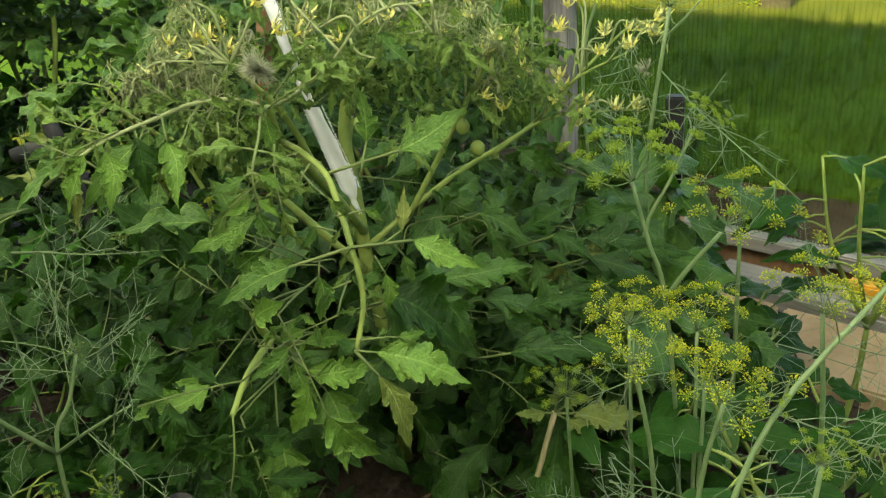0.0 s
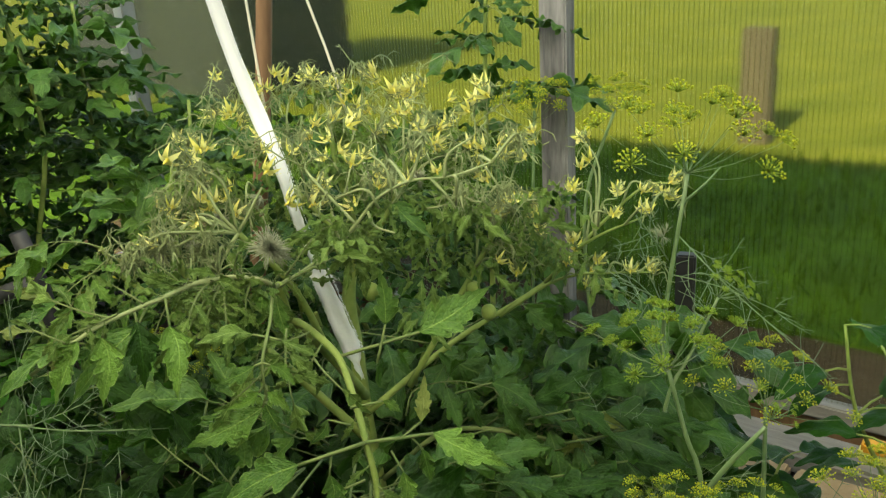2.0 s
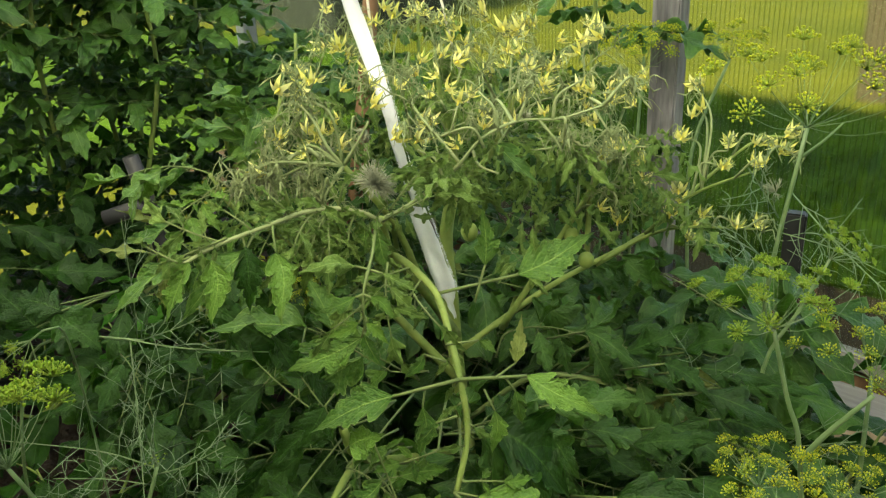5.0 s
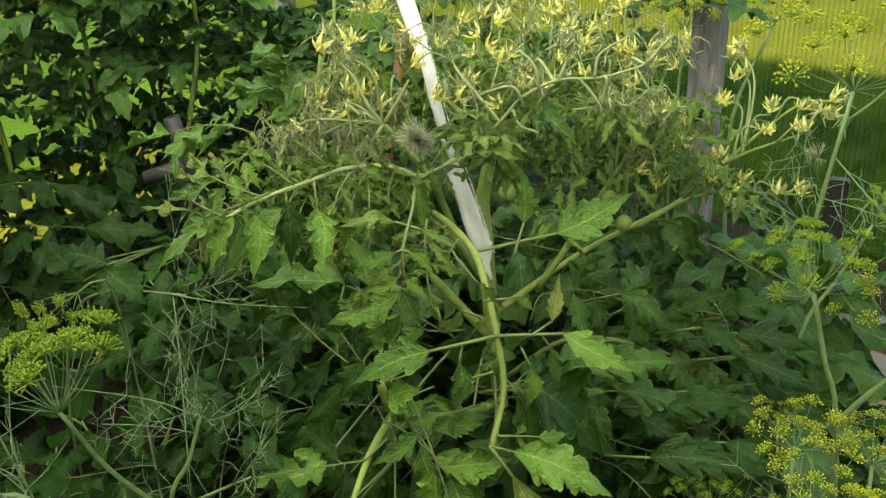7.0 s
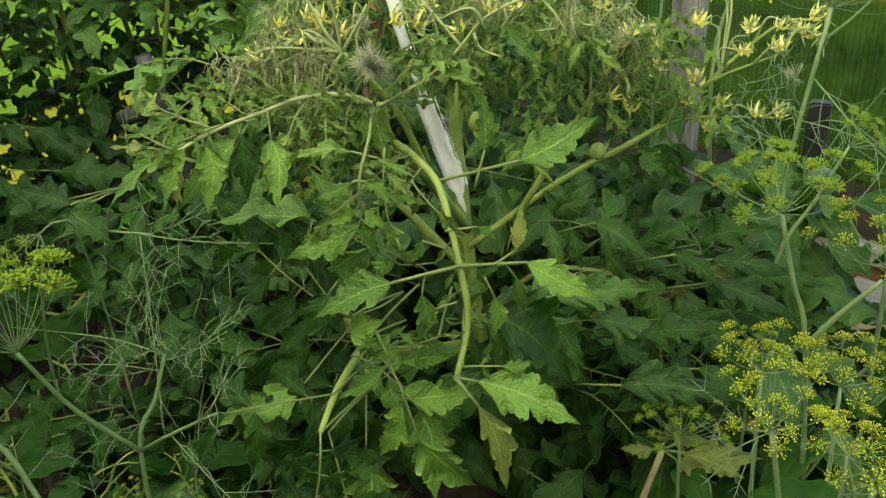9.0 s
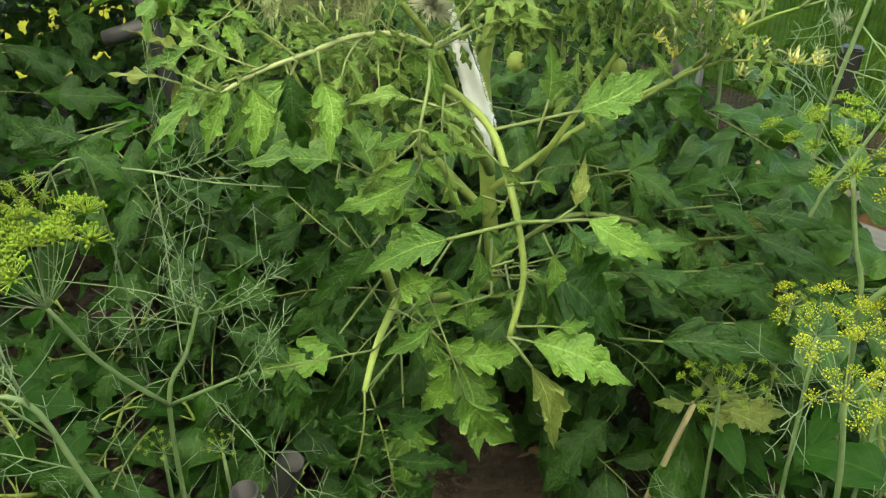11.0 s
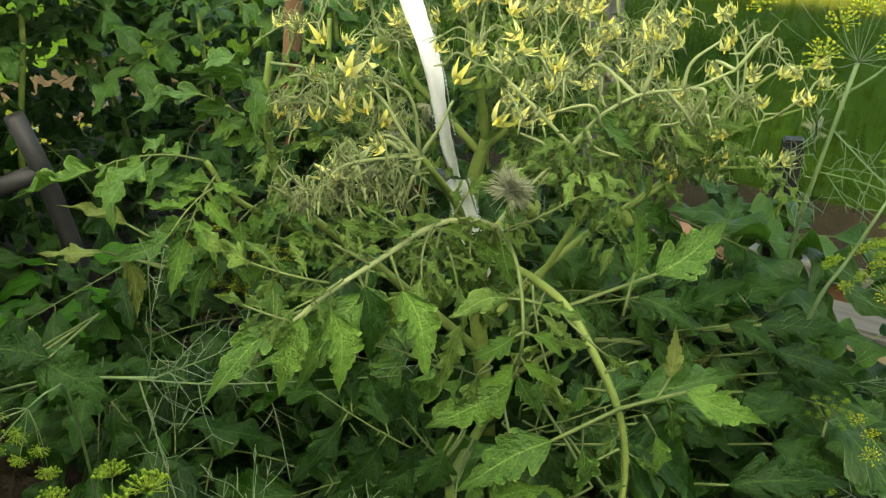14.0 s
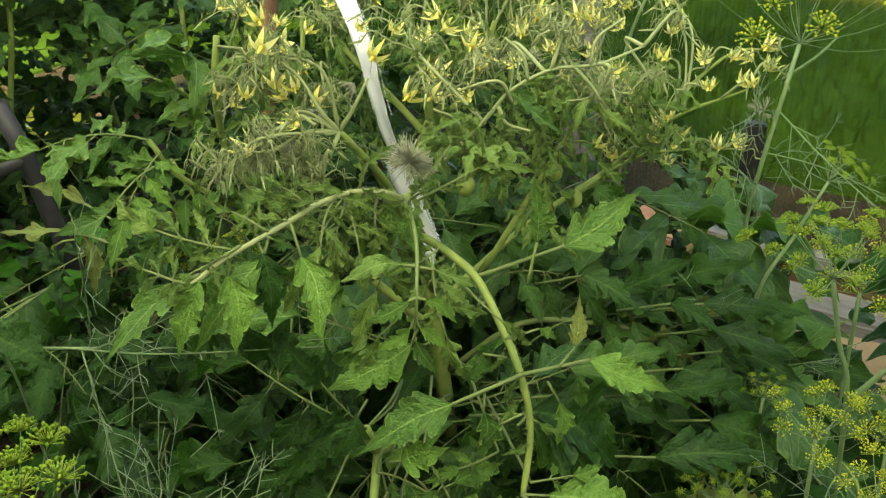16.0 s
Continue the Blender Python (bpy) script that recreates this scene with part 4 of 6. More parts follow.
hang(((-0.294, 0.812, 0.764), (-0.287, 0.792, 0.743), (-0.265, 0.742, 0.693), "leaf", (0.1, -0.85, 0.4), 1.0),
     ((-0.203, 0.77, 0.68), (-0.207, 0.768, 0.668), (-0.279, 0.745, 0.634), "leaf", (-0.1, -0.8, 0.6), 1.05),
     ((-0.201, 0.765, 0.714), (-0.208, 0.763, 0.712), (-0.242, 0.752, 0.698), "leaf", (-0.2, -0.7, 0.7), 1.1),
     ((-0.201, 0.765, 0.714), (-0.194, 0.763, 0.712), (-0.167, 0.758, 0.696), "leaf", (0.2, -0.7, 0.7), 1.1),
     ((-0.197, 0.785, 0.729), (-0.210, 0.78, 0.735), (-0.252, 0.753, 0.752), "young", (-0.1, -0.6, 0.8), 1.1),
     ((-0.197, 0.785, 0.729), (-0.185, 0.78, 0.728), (-0.150, 0.765, 0.722), "young", (0.1, -0.6, 0.8), 1.1),
     ((-0.204, 0.772, 0.672), (-0.204, 0.766, 0.672), (-0.190, 0.758, 0.636), "leaf", (0.1, -0.85, 0.4), 1.0),
     ((-0.203, 0.77, 0.69), (-0.200, 0.765, 0.685), (-0.176, 0.755, 0.668), "leaf", (0.2, -0.8, 0.5), 1.0),
     ((-0.203, 0.77, 0.69), (-0.208, 0.765, 0.685), (-0.236, 0.75, 0.672), "leaf", (-0.2, -0.8, 0.5), 1.0),
     ((-0.31, 0.805, 0.757), (-0.316, 0.79, 0.745), (-0.382, 0.748, 0.695), "leaf", (-0.2, -0.8, 0.5), 0.95))
hang(((-0.235, 0.77, 0.54), (-0.224, 0.75, 0.56), (-0.185, 0.73, 0.593), "leaf", (0, -0.8, 0.5), 1.5),
     ((-0.25, 0.81, 0.58), (-0.26, 0.80, 0.57), (-0.281, 0.77, 0.535), "dark", (0, -0.8, 0.5), 1.5),
     ((-0.36, 0.77, 0.748), (-0.375, 0.765, 0.745), (-0.445, 0.735, 0.700), "leaf", (-0.3, -0.6, 0.7), 0.9),
     ((-0.35, 0.772, 0.75), (-0.36, 0.765, 0.745), (-0.388, 0.738, 0.695), "leaf", (-0.1, -0.7, 0.6), 1.1),
     ((-0.34, 0.78, 0.753), (-0.34, 0.77, 0.745), (-0.330, 0.74, 0.690), "leaf", (0.2, -0.8, 0.5), 1.1),
     ((-0.32, 0.80, 0.757), (-0.315, 0.79, 0.75), (-0.305, 0.76, 0.695), "dark", (0.2, -0.9, 0.3), 1.1))
hang(((-0.215, 0.862, 0.755), (-0.216, 0.856, 0.750), (-0.222, 0.842, 0.702), "leaf", (0, -0.9, 0.3), 1.15),
     ((-0.235, 0.855, 0.762), (-0.237, 0.850, 0.752), (-0.247, 0.835, 0.708), "leaf", (-0.1, -0.9, 0.3), 1.1),
     ((-0.203, 0.862, 0.748), (-0.201, 0.855, 0.742), (-0.196, 0.838, 0.695), "leaf", (0.1, -0.9, 0.3), 1.1),
     ((-0.225, 0.858, 0.757), (-0.229, 0.85, 0.745), (-0.228, 0.84, 0.68), "mid", (0, -0.9, 0.3), 1.1))
hang(((-0.235, 0.86, 0.462), (-0.174, 0.795, 0.429), (-0.135, 0.712, 0.378), "leaf", (0.1, -0.85, 0.4), 1.15),
     ((-0.268, 0.88, 0.475), (-0.310, 0.80, 0.445), (-0.382, 0.712, 0.452), "leaf", (-0.1, -0.6, 0.8), 1.1),
     ((-0.25, 0.88, 0.45), (-0.23, 0.76, 0.395), (-0.215, 0.70, 0.31), "leaf", (0.1, -0.8, 0.4), 1.2))
hang(((-0.33, 0.99, 0.56), (-0.335, 0.955, 0.53), (-0.440, 0.93, 0.625), "dark", (-0.1, -0.7, 0.7), 1.3),
     ((-0.118, 0.79, 0.55), (-0.10, 0.82, 0.538), (0.016, 0.82, 0.475), "dark", (0.1, -0.6, 0.8), 1.35),
     ((-0.123, 0.736, 0.521), (-0.10, 0.735, 0.517), (0.006, 0.738, 0.485), "leaf", (0, -0.6, 0.8), 1.15),
     ((-0.07, 1.08, 0.80), (-0.09, 1.0, 0.787), (-0.045, 0.95, 0.752), "leaf", (0.2, -0.6, 0.7), 0.9))
for a, b, d, p in (((-0.185, 0.808, 0.727), (-0.192, 0.745, 0.65), 0.15, 2), ((-0.22, 0.86, 0.745), (-0.285, 0.80, 0.70), 0.2, 2), ((-0.20, 0.80, 0.70), (-0.23, 0.75, 0.66), 0.1, 1),
                   ((-0.25, 0.86, 0.745), (-0.31, 0.84, 0.775), 0.1, 2), ((-0.25, 0.86, 0.76), (-0.30, 0.80, 0.73), 0.2, 2), ((-0.25, 0.85, 0.755), (-0.235, 0.80, 0.72), 0.1, 1),
                   ((-0.16, 0.795, 0.70), (-0.13, 0.755, 0.67), 0.1, 1), ((-0.34, 0.80, 0.75), (-0.42, 0.79, 0.77), 0.2, 2), ((-0.20, 0.90, 0.72), (-0.24, 0.82, 0.65), 0.2, 3)):
    fine_leaf(main, a, b, rng, "young", d, (rng.uniform(-0.3, 0.3), -0.75, 0.6), p)
# young leaves that crowd the bend of the shoot
for a, b, d, p in (((-0.195, 0.85, 0.752), (-0.12, 0.83, 0.79), 0.15, 3), ((-0.20, 0.85, 0.752), (-0.19, 0.80, 0.785), 0.1, 2), ((-0.19, 0.86, 0.76), (-0.15, 0.86, 0.81), 0.1, 3),
                   ((-0.225, 0.866, 0.757), (-0.24, 0.82, 0.73), 0.2, 2), ((-0.25, 0.855, 0.76), (-0.265, 0.80, 0.725), 0.2, 2), ((-0.24, 0.862, 0.76), (-0.225, 0.83, 0.80), 0.1, 2), ((-0.28, 0.825, 0.768), (-0.30, 0.82, 0.80), 0.1, 2),
                   ((-0.174, 0.872, 0.694), (-0.20, 0.82, 0.70), 0.1, 2), ((-0.16, 0.86, 0.687), (-0.19, 0.83, 0.665), 0.1, 2), ((-0.31, 0.80, 0.763), (-0.345, 0.80, 0.79), 0.1, 2),
                   ((-0.33, 0.787, 0.76), (-0.37, 0.75, 0.745), 0.2, 2), ((-0.37, 0.763, 0.745), (-0.41, 0.76, 0.765), 0.1, 2), ((-0.26, 0.84, 0.765), (-0.29, 0.79, 0.745), 0.2, 2)):
    fine_leaf(main, a, b, rng, "young", d, (rng.uniform(-0.4, 0.4), -0.7, 0.6), p)
PETIOLE = curve(PETIOLE, 5)
ARM = curve(ARM, 5)
for line, n in ((PETIOLE, 12), (ARM, 12)):
    for i in range(n):
        p = line[2 + int(i * (len(line) - 4) / n)]
        d = Vector((rng.choice((-1, 1)) * rng.uniform(0.4, 1), -0.5, rng.uniform(-0.9, 0.5))).normalized()
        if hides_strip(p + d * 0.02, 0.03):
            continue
        single_leaf(main, p, p + d * 0.008, p + d * rng.uniform(0.022, 0.042), rng, "young", (0, -0.7, 0.6), 0.0009, 1.0)
for line, r in ((PETIOLE, 0.0036), (ARM, 0.003)):
    g = Geo()
    for i in range(1400):
        k = rng.uniform(0, len(line) - 1.01)
        p = line[int(k)].lerp(line[int(k) + 1], k - int(k))
        d = Vector((rng.gauss(0, 1), rng.gauss(0, 1), rng.gauss(0, 1))).normalized()
        g.tube([p + d * r * 0.8, p + d * (r + rng.uniform(0.0008, 0.0022))], 0.00013, 0.00008, 3)
    tagged(part("stalk_hair", g.mesh("stalk_hair", STEM_GREY), main, None, "fine pale hairs"), kind="stuff")
# side shoots low down at the front, shade put into the left ones' green
stem(main, [(-0.165, 1.18, 0.25), (-0.22, 1.0, 0.36), (-0.249, 0.875, 0.456), (-0.257, 0.849, 0.51)], 0.007, 0.005)
stem(main, [(-0.249, 0.875, 0.456), (-0.255, 0.78, 0.47), (-0.256, 0.708, 0.469)], 0.005, 0.003)
for a, b, d in (((-0.256, 0.76, 0.475), (-0.375, 0.665, 0.485), 0.15), ((-0.257, 0.849, 0.51), (-0.42, 0.85, 0.58), 0.3), ((-0.257, 0.849, 0.51), (-0.30, 0.80, 0.60), 0.2),
                ((-0.25, 0.82, 0.48), (-0.16, 0.76, 0.50), 0.3), ((-0.256, 0.708, 0.469), (-0.25, 0.66, 0.35), 0.2), ((-0.256, 0.73, 0.45), (-0.20, 0.66, 0.36), 0.3),
                ((-0.24, 0.9, 0.42), (-0.38, 0.80, 0.36), 0.3), ((-0.2, 1.0, 0.4), (-0.02, 0.86, 0.50), 0.3), ((-0.18, 1.0, 0.4), (0.05, 0.9, 0.45), 0.35),
                ((-0.24, 0.95, 0.4), (-0.45, 0.9, 0.45), 0.35), ((-0.2, 1.05, 0.45), (-0.40, 0.98, 0.56), 0.35), ((-0.2, 0.98, 0.5), (-0.33, 0.88, 0.62), 0.3)):
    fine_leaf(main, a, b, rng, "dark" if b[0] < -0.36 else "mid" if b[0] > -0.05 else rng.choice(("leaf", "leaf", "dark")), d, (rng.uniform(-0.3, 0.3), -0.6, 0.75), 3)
# shoots to the left
stem(main, [(-0.17, 1.18, 0.38), (-0.30, 1.2, 0.52), (-0.40, 1.215, 0.62), (-0.415, 1.218, 0.72), (-0.40, 1.22, 0.80)], 0.007, 0.004)
stem(main, [(-0.30, 1.2, 0.52), (-0.44, 1.12, 0.66), (-0.47, 1.10, 0.725)], 0.0045, 0.003)
for a, b, d in (((-0.47, 1.10, 0.725), (-0.635, 1.13, 0.745), 0.3), ((-0.44, 1.10, 0.70), (-0.545, 1.02, 0.70), 0.3), ((-0.46, 1.10, 0.71), (-0.50, 1.0, 0.67), 0.3), ((-0.42, 1.13, 0.66), (-0.50, 1.05, 0.61), 0.3), ((-0.40, 1.14, 0.64), (-0.42, 1.02, 0.60), 0.3),
                ((-0.41, 1.218, 0.72), (-0.45, 1.16, 0.86), 0.1), ((-0.41, 1.218, 0.68), (-0.50, 1.2, 0.80), 0.2), ((-0.40, 1.2, 0.64), (-0.36, 1.1, 0.66), 0.3)):
    fine_leaf(main, a, b, rng, "leaf", d, (rng.uniform(-0.2, 0.2), -0.1, 1.0), 3)
for a, b, c in (((-0.52, 1.15, 0.58), (-0.595, 1.2, 0.608), (-0.668, 1.2, 0.652)), ((-0.54, 1.15, 0.57), (-0.63, 1.2, 0.572), (-0.717, 1.2, 0.58)), ((-0.55, 1.15, 0.57), (-0.60, 1.18, 0.575), (-0.59, 1.16, 0.49))):
    single_leaf(main, a, b, c, rng, "pale", (0.1, -0.3, 1), 0.002, 0.7)
# big leaves low on the right, in the greens darkened for shade
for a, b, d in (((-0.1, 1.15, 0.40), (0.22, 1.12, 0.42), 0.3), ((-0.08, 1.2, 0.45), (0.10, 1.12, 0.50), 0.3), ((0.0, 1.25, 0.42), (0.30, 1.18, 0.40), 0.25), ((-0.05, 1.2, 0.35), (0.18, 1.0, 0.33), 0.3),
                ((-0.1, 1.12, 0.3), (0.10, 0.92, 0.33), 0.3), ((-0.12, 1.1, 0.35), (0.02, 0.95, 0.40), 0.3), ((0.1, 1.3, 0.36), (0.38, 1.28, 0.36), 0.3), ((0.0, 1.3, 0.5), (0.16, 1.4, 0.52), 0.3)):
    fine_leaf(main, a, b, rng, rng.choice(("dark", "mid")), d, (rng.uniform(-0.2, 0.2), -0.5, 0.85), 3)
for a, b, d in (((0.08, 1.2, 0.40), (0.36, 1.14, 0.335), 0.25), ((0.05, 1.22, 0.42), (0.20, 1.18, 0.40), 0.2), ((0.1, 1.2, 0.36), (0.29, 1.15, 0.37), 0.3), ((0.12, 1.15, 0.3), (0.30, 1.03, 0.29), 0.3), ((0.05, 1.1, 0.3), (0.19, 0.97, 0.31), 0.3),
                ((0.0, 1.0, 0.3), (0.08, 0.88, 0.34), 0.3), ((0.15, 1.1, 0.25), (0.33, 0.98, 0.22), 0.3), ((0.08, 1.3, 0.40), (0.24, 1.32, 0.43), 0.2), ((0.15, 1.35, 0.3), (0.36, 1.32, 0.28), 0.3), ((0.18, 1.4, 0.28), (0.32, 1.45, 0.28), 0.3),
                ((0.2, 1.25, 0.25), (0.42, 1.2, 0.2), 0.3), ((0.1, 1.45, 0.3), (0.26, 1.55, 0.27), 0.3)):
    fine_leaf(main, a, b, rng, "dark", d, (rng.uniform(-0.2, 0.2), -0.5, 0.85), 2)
stem(main, [(-0.15, 1.19, 0.3), (-0.05, 1.15, 0.40), (0.06, 1.13, 0.40), (0.128, 1.125, 0.37), (0.2, 1.1, 0.30)], 0.0045, 0.0022, LEAF_STALK)
for c in ((0.13, 1.115, 0.375), (0.16, 1.10, 0.345), (0.10, 1.12, 0.36)):
    single_leaf(main, (c[0] - 0.02, c[1] + 0.01, c[2]), c, (c[0] - 0.02 + rng.uniform(0, 0.03), c[1] - 0.03, c[2] + 0.045), rng, "pale", (0, -0.9, 0.3), 0.002, 1.3)
single_leaf(main, (0.1, 1.15, 0.39), (0.15, 1.15, 0.40), (0.30, 1.16, 0.375), rng, "pale", (0, -0.6, 0.7), 0.002, 0.5)
# broad leaves in front of the slabs, mostly the green darkened for shade
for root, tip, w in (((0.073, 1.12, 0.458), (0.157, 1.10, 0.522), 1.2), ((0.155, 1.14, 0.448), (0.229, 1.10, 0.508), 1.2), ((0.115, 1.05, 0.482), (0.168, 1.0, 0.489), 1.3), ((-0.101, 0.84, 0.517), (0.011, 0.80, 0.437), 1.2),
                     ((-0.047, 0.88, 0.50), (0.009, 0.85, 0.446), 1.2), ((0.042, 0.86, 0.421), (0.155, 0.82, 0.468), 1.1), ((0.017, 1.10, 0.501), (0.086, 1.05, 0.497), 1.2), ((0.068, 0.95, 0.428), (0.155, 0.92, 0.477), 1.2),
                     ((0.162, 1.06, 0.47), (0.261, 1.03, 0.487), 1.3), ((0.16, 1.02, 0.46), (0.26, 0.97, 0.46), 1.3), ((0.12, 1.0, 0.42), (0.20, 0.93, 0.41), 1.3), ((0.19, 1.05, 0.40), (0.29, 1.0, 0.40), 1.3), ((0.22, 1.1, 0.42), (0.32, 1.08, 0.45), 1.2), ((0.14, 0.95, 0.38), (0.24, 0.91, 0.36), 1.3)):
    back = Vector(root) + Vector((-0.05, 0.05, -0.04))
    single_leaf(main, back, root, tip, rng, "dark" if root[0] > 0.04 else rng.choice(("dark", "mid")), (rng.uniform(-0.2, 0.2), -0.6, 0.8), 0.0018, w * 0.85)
for root, tip in (((-0.62, 0.95, 0.60), (-0.70, 0.96, 0.615)), ((-0.64, 0.96, 0.60), (-0.56, 0.93, 0.565)), ((-0.68, 0.98, 0.56), (-0.73, 0.98, 0.62))):
    single_leaf(main, (-0.60, 1.05, 0.58), root, tip, rng, "dark", (0, -0.6, 0.8), 0.0016, 1.5)
# leaves that fill the plant's inside, its shade put into their darker green
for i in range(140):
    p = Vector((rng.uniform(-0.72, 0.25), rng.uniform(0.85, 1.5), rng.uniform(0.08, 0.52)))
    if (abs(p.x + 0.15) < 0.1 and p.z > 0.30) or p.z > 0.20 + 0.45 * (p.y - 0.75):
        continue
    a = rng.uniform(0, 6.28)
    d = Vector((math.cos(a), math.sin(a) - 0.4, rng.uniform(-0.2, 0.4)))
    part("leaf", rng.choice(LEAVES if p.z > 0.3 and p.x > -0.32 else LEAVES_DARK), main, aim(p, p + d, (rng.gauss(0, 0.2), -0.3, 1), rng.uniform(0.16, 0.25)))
# arms that carry the flowers
stem(main, [(-0.165, 1.18, 0.42), (-0.03, 1.24, 0.50), (0.113, 1.29, 0.565), (0.20, 1.32, 0.64), (0.27, 1.32, 0.70), (0.315, 1.29, 0.71)], 0.0052, 0.001)
stem(main, [(0.04, 1.265, 0.525), (0.14, 1.27, 0.58), (0.27, 1.25, 0.588)], 0.0036, 0.0012)
stem(main, [(0.113, 1.29, 0.565), (0.17, 1.25, 0.64), (0.245, 1.205, 0.69)], 0.0036, 0.0012)
stem(main, [(-0.1, 1.2, 0.45), (-0.007, 1.2, 0.609), (0.046, 1.2, 0.70)], 0.005, 0.003)
NEAR_ARM = [(-0.201, 0.875, 0.745), (-0.18, 0.905, 0.748), (-0.144, 0.93, 0.768), (-0.124, 0.93, 0.788), (-0.101, 0.93, 0.813), (-0.065, 0.93, 0.83), (-0.023, 0.93, 0.832), (0.02, 0.94, 0.842)]
stem(main, NEAR_ARM, 0.0025, 0.0011, STEM_GREY, "flower_stalk", label="grey-green hairy flower stalk")
for a, b, c in (((-0.144, 0.93, 0.768), (-0.15, 0.93, 0.79), (-0.17, 0.935, 0.80)), ((-0.112, 0.93, 0.80), (-0.105, 0.925, 0.785), (-0.085, 0.92, 0.778)), ((-0.085, 0.93, 0.822), (-0.09, 0.93, 0.845), (-0.105, 0.935, 0.86)),
                ((-0.045, 0.93, 0.832), (-0.03, 0.925, 0.815), (-0.02, 0.92, 0.80)), ((-0.03, 0.93, 0.832), (-0.025, 0.93, 0.855), (0.0, 0.935, 0.87))):
    stem(main, [a, b, c], 0.0019, 0.001, STEM_GREY, "flower_stalk")
ARMS = curve([(-0.03, 1.24, 0.50), (0.113, 1.29, 0.565), (0.20, 1.32, 0.64), (0.27, 1.32, 0.70), (0.315, 1.29, 0.71)], 6) + curve([(0.04, 1.265, 0.525), (0.14, 1.27, 0.58), (0.27, 1.25, 0.588)], 6) + curve([(0.113, 1.29, 0.565), (0.17, 1.25, 0.64), (0.245, 1.205, 0.69)], 6) + curve([(-0.007, 1.2, 0.609), (0.046, 1.2, 0.70)], 4)
CROWN = ((-0.364, 1.18, 0.838), (-0.321, 1.2, 0.879), (-0.27, 1.12, 0.834), (-0.32, 1.08, 0.801), (-0.235, 1.28, 0.882), (-0.193, 1.26, 0.88), (-0.143, 1.32, 0.891), (-0.105, 1.28, 0.861),
         (-0.066, 1.3, 0.873), (-0.061, 1.1, 0.819), (-0.004, 1.15, 0.808), (-0.098, 1.02, 0.814), (0.043, 1.2, 0.778), (0.081, 1.25, 0.798), (-0.017, 1.2, 0.838), (-0.156, 1.18, 0.851),
         (-0.183, 1.0, 0.841), (0.016, 1.28, 0.847), (0.068, 1.2, 0.715), (-0.337, 1.08, 0.773), (-0.154, 0.95, 0.807), (-0.266, 1.22, 0.86), (-0.111, 1.15, 0.845))
for x, y, z in CROWN:
    k = rng.random()
    if y < 1.03:
        o = Vector(NEAR_ARM[2]).lerp(Vector(NEAR_ARM[5]), k)
    elif x < -0.29:
        o = Vector((-0.413, 1.218, 0.70)).lerp(Vector((-0.40, 1.22, 0.80)), k)
    elif x < -0.20:
        o = Vector((-0.20, 1.21, 0.71)).lerp(Vector((-0.28, 1.22, 0.82)), k)
    elif x < -0.14:
        o = Vector((-0.163, 1.195, 0.735)).lerp(Vector((-0.175, 1.18, 0.82)), k)
    elif x < 0.0:
        o = Vector((-0.12, 1.2, 0.705)).lerp(Vector((-0.075, 1.2, 0.80)), k)
    else:
        o = Vector((-0.007, 1.2, 0.609)).lerp(Vector((0.046, 1.2, 0.70)), k)
    truss(main, o, (x, y, z), rng, 5, 0.047, 9, 80)
for x, y, z in ((0.171, 1.3, 0.787), (0.177, 1.3, 0.758), (0.159, 1.28, 0.716), (0.21, 1.24, 0.683), (0.245, 1.205, 0.697), (0.104, 1.2, 0.667), (0.146, 1.22, 0.664), (0.201, 1.28, 0.596), (0.182, 1.28, 0.56), (0.062, 1.15, 0.644), (0.3, 1.22, 0.701), (0.24, 1.25, 0.59), (0.15, 1.24, 0.62), (0.225, 1.3, 0.69), (0.09, 1.22, 0.72), (0.318, 1.285, 0.705), (0.28, 1.3, 0.70), (0.27, 1.245, 0.585)):
    truss(main, min(ARMS, key=lambda q: (q - Vector((x - 0.03, y, z - 0.03))).length), (x, y, z), rng, 2, 0.02, 3, 6)
for i in range(110):
    x, y, z = CROWN[i % len(CROWN)]
    p = Vector((x + rng.gauss(0, 0.03), y + rng.gauss(-0.03, 0.03), z - rng.uniform(0.02, 0.15)))
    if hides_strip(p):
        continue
    a = rng.uniform(0, 6.28)
    d = Vector((math.cos(a), math.sin(a) - 0.5, rng.uniform(-0.6, 0.4)))
    part("leaf", rng.choice(LEAVES_YOUNG), main, aim(p, p + d, (rng.gauss(0, 0.3), -0.4, 0.8), rng.uniform(0.03, 0.06)))
for x, y, z in CROWN[::2]:
    c = Vector((x + rng.gauss(0, 0.015), y - 0.05, z - rng.uniform(0.04, 0.08)))
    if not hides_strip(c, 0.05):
        truss(main, (x, y, z - 0.05), c, rng, 1, 0.035, 10, 90)
for i in range(18):
    p = Vector((-0.212, 0.874, 0.743)).lerp(Vector((-0.09, 0.93, 0.81)), rng.uniform(0.0, 1.1)) + Vector((rng.gauss(0, 0.006), -0.008, rng.gauss(-0.004, 0.008)))
    d = Vector((rng.gauss(0, 1), rng.gauss(-0.6, 0.5), rng.gauss(-0.1, 0.7))).normalized()
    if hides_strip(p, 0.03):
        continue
    part("leaf", rng.choice(LEAVES_YOUNG), main, aim(p, p + d, (rng.gauss(0, 0.3), -0.5, 0.7), rng.uniform(0.03, 0.05)))
for c in ((0.05, 0.95, 0.855), (0.03, 0.94, 0.81), (-0.02, 0.93, 0.80), (-0.06, 0.93, 0.86)):
    truss(main, min((Vector(q) for q in NEAR_ARM), key=lambda q: (q - Vector(c)).length), c, rng, 0, 0.022, 6, 40)
# arching stalks of withered trusses beside the bend
HUB = (-0.256, 0.956, 0.777)
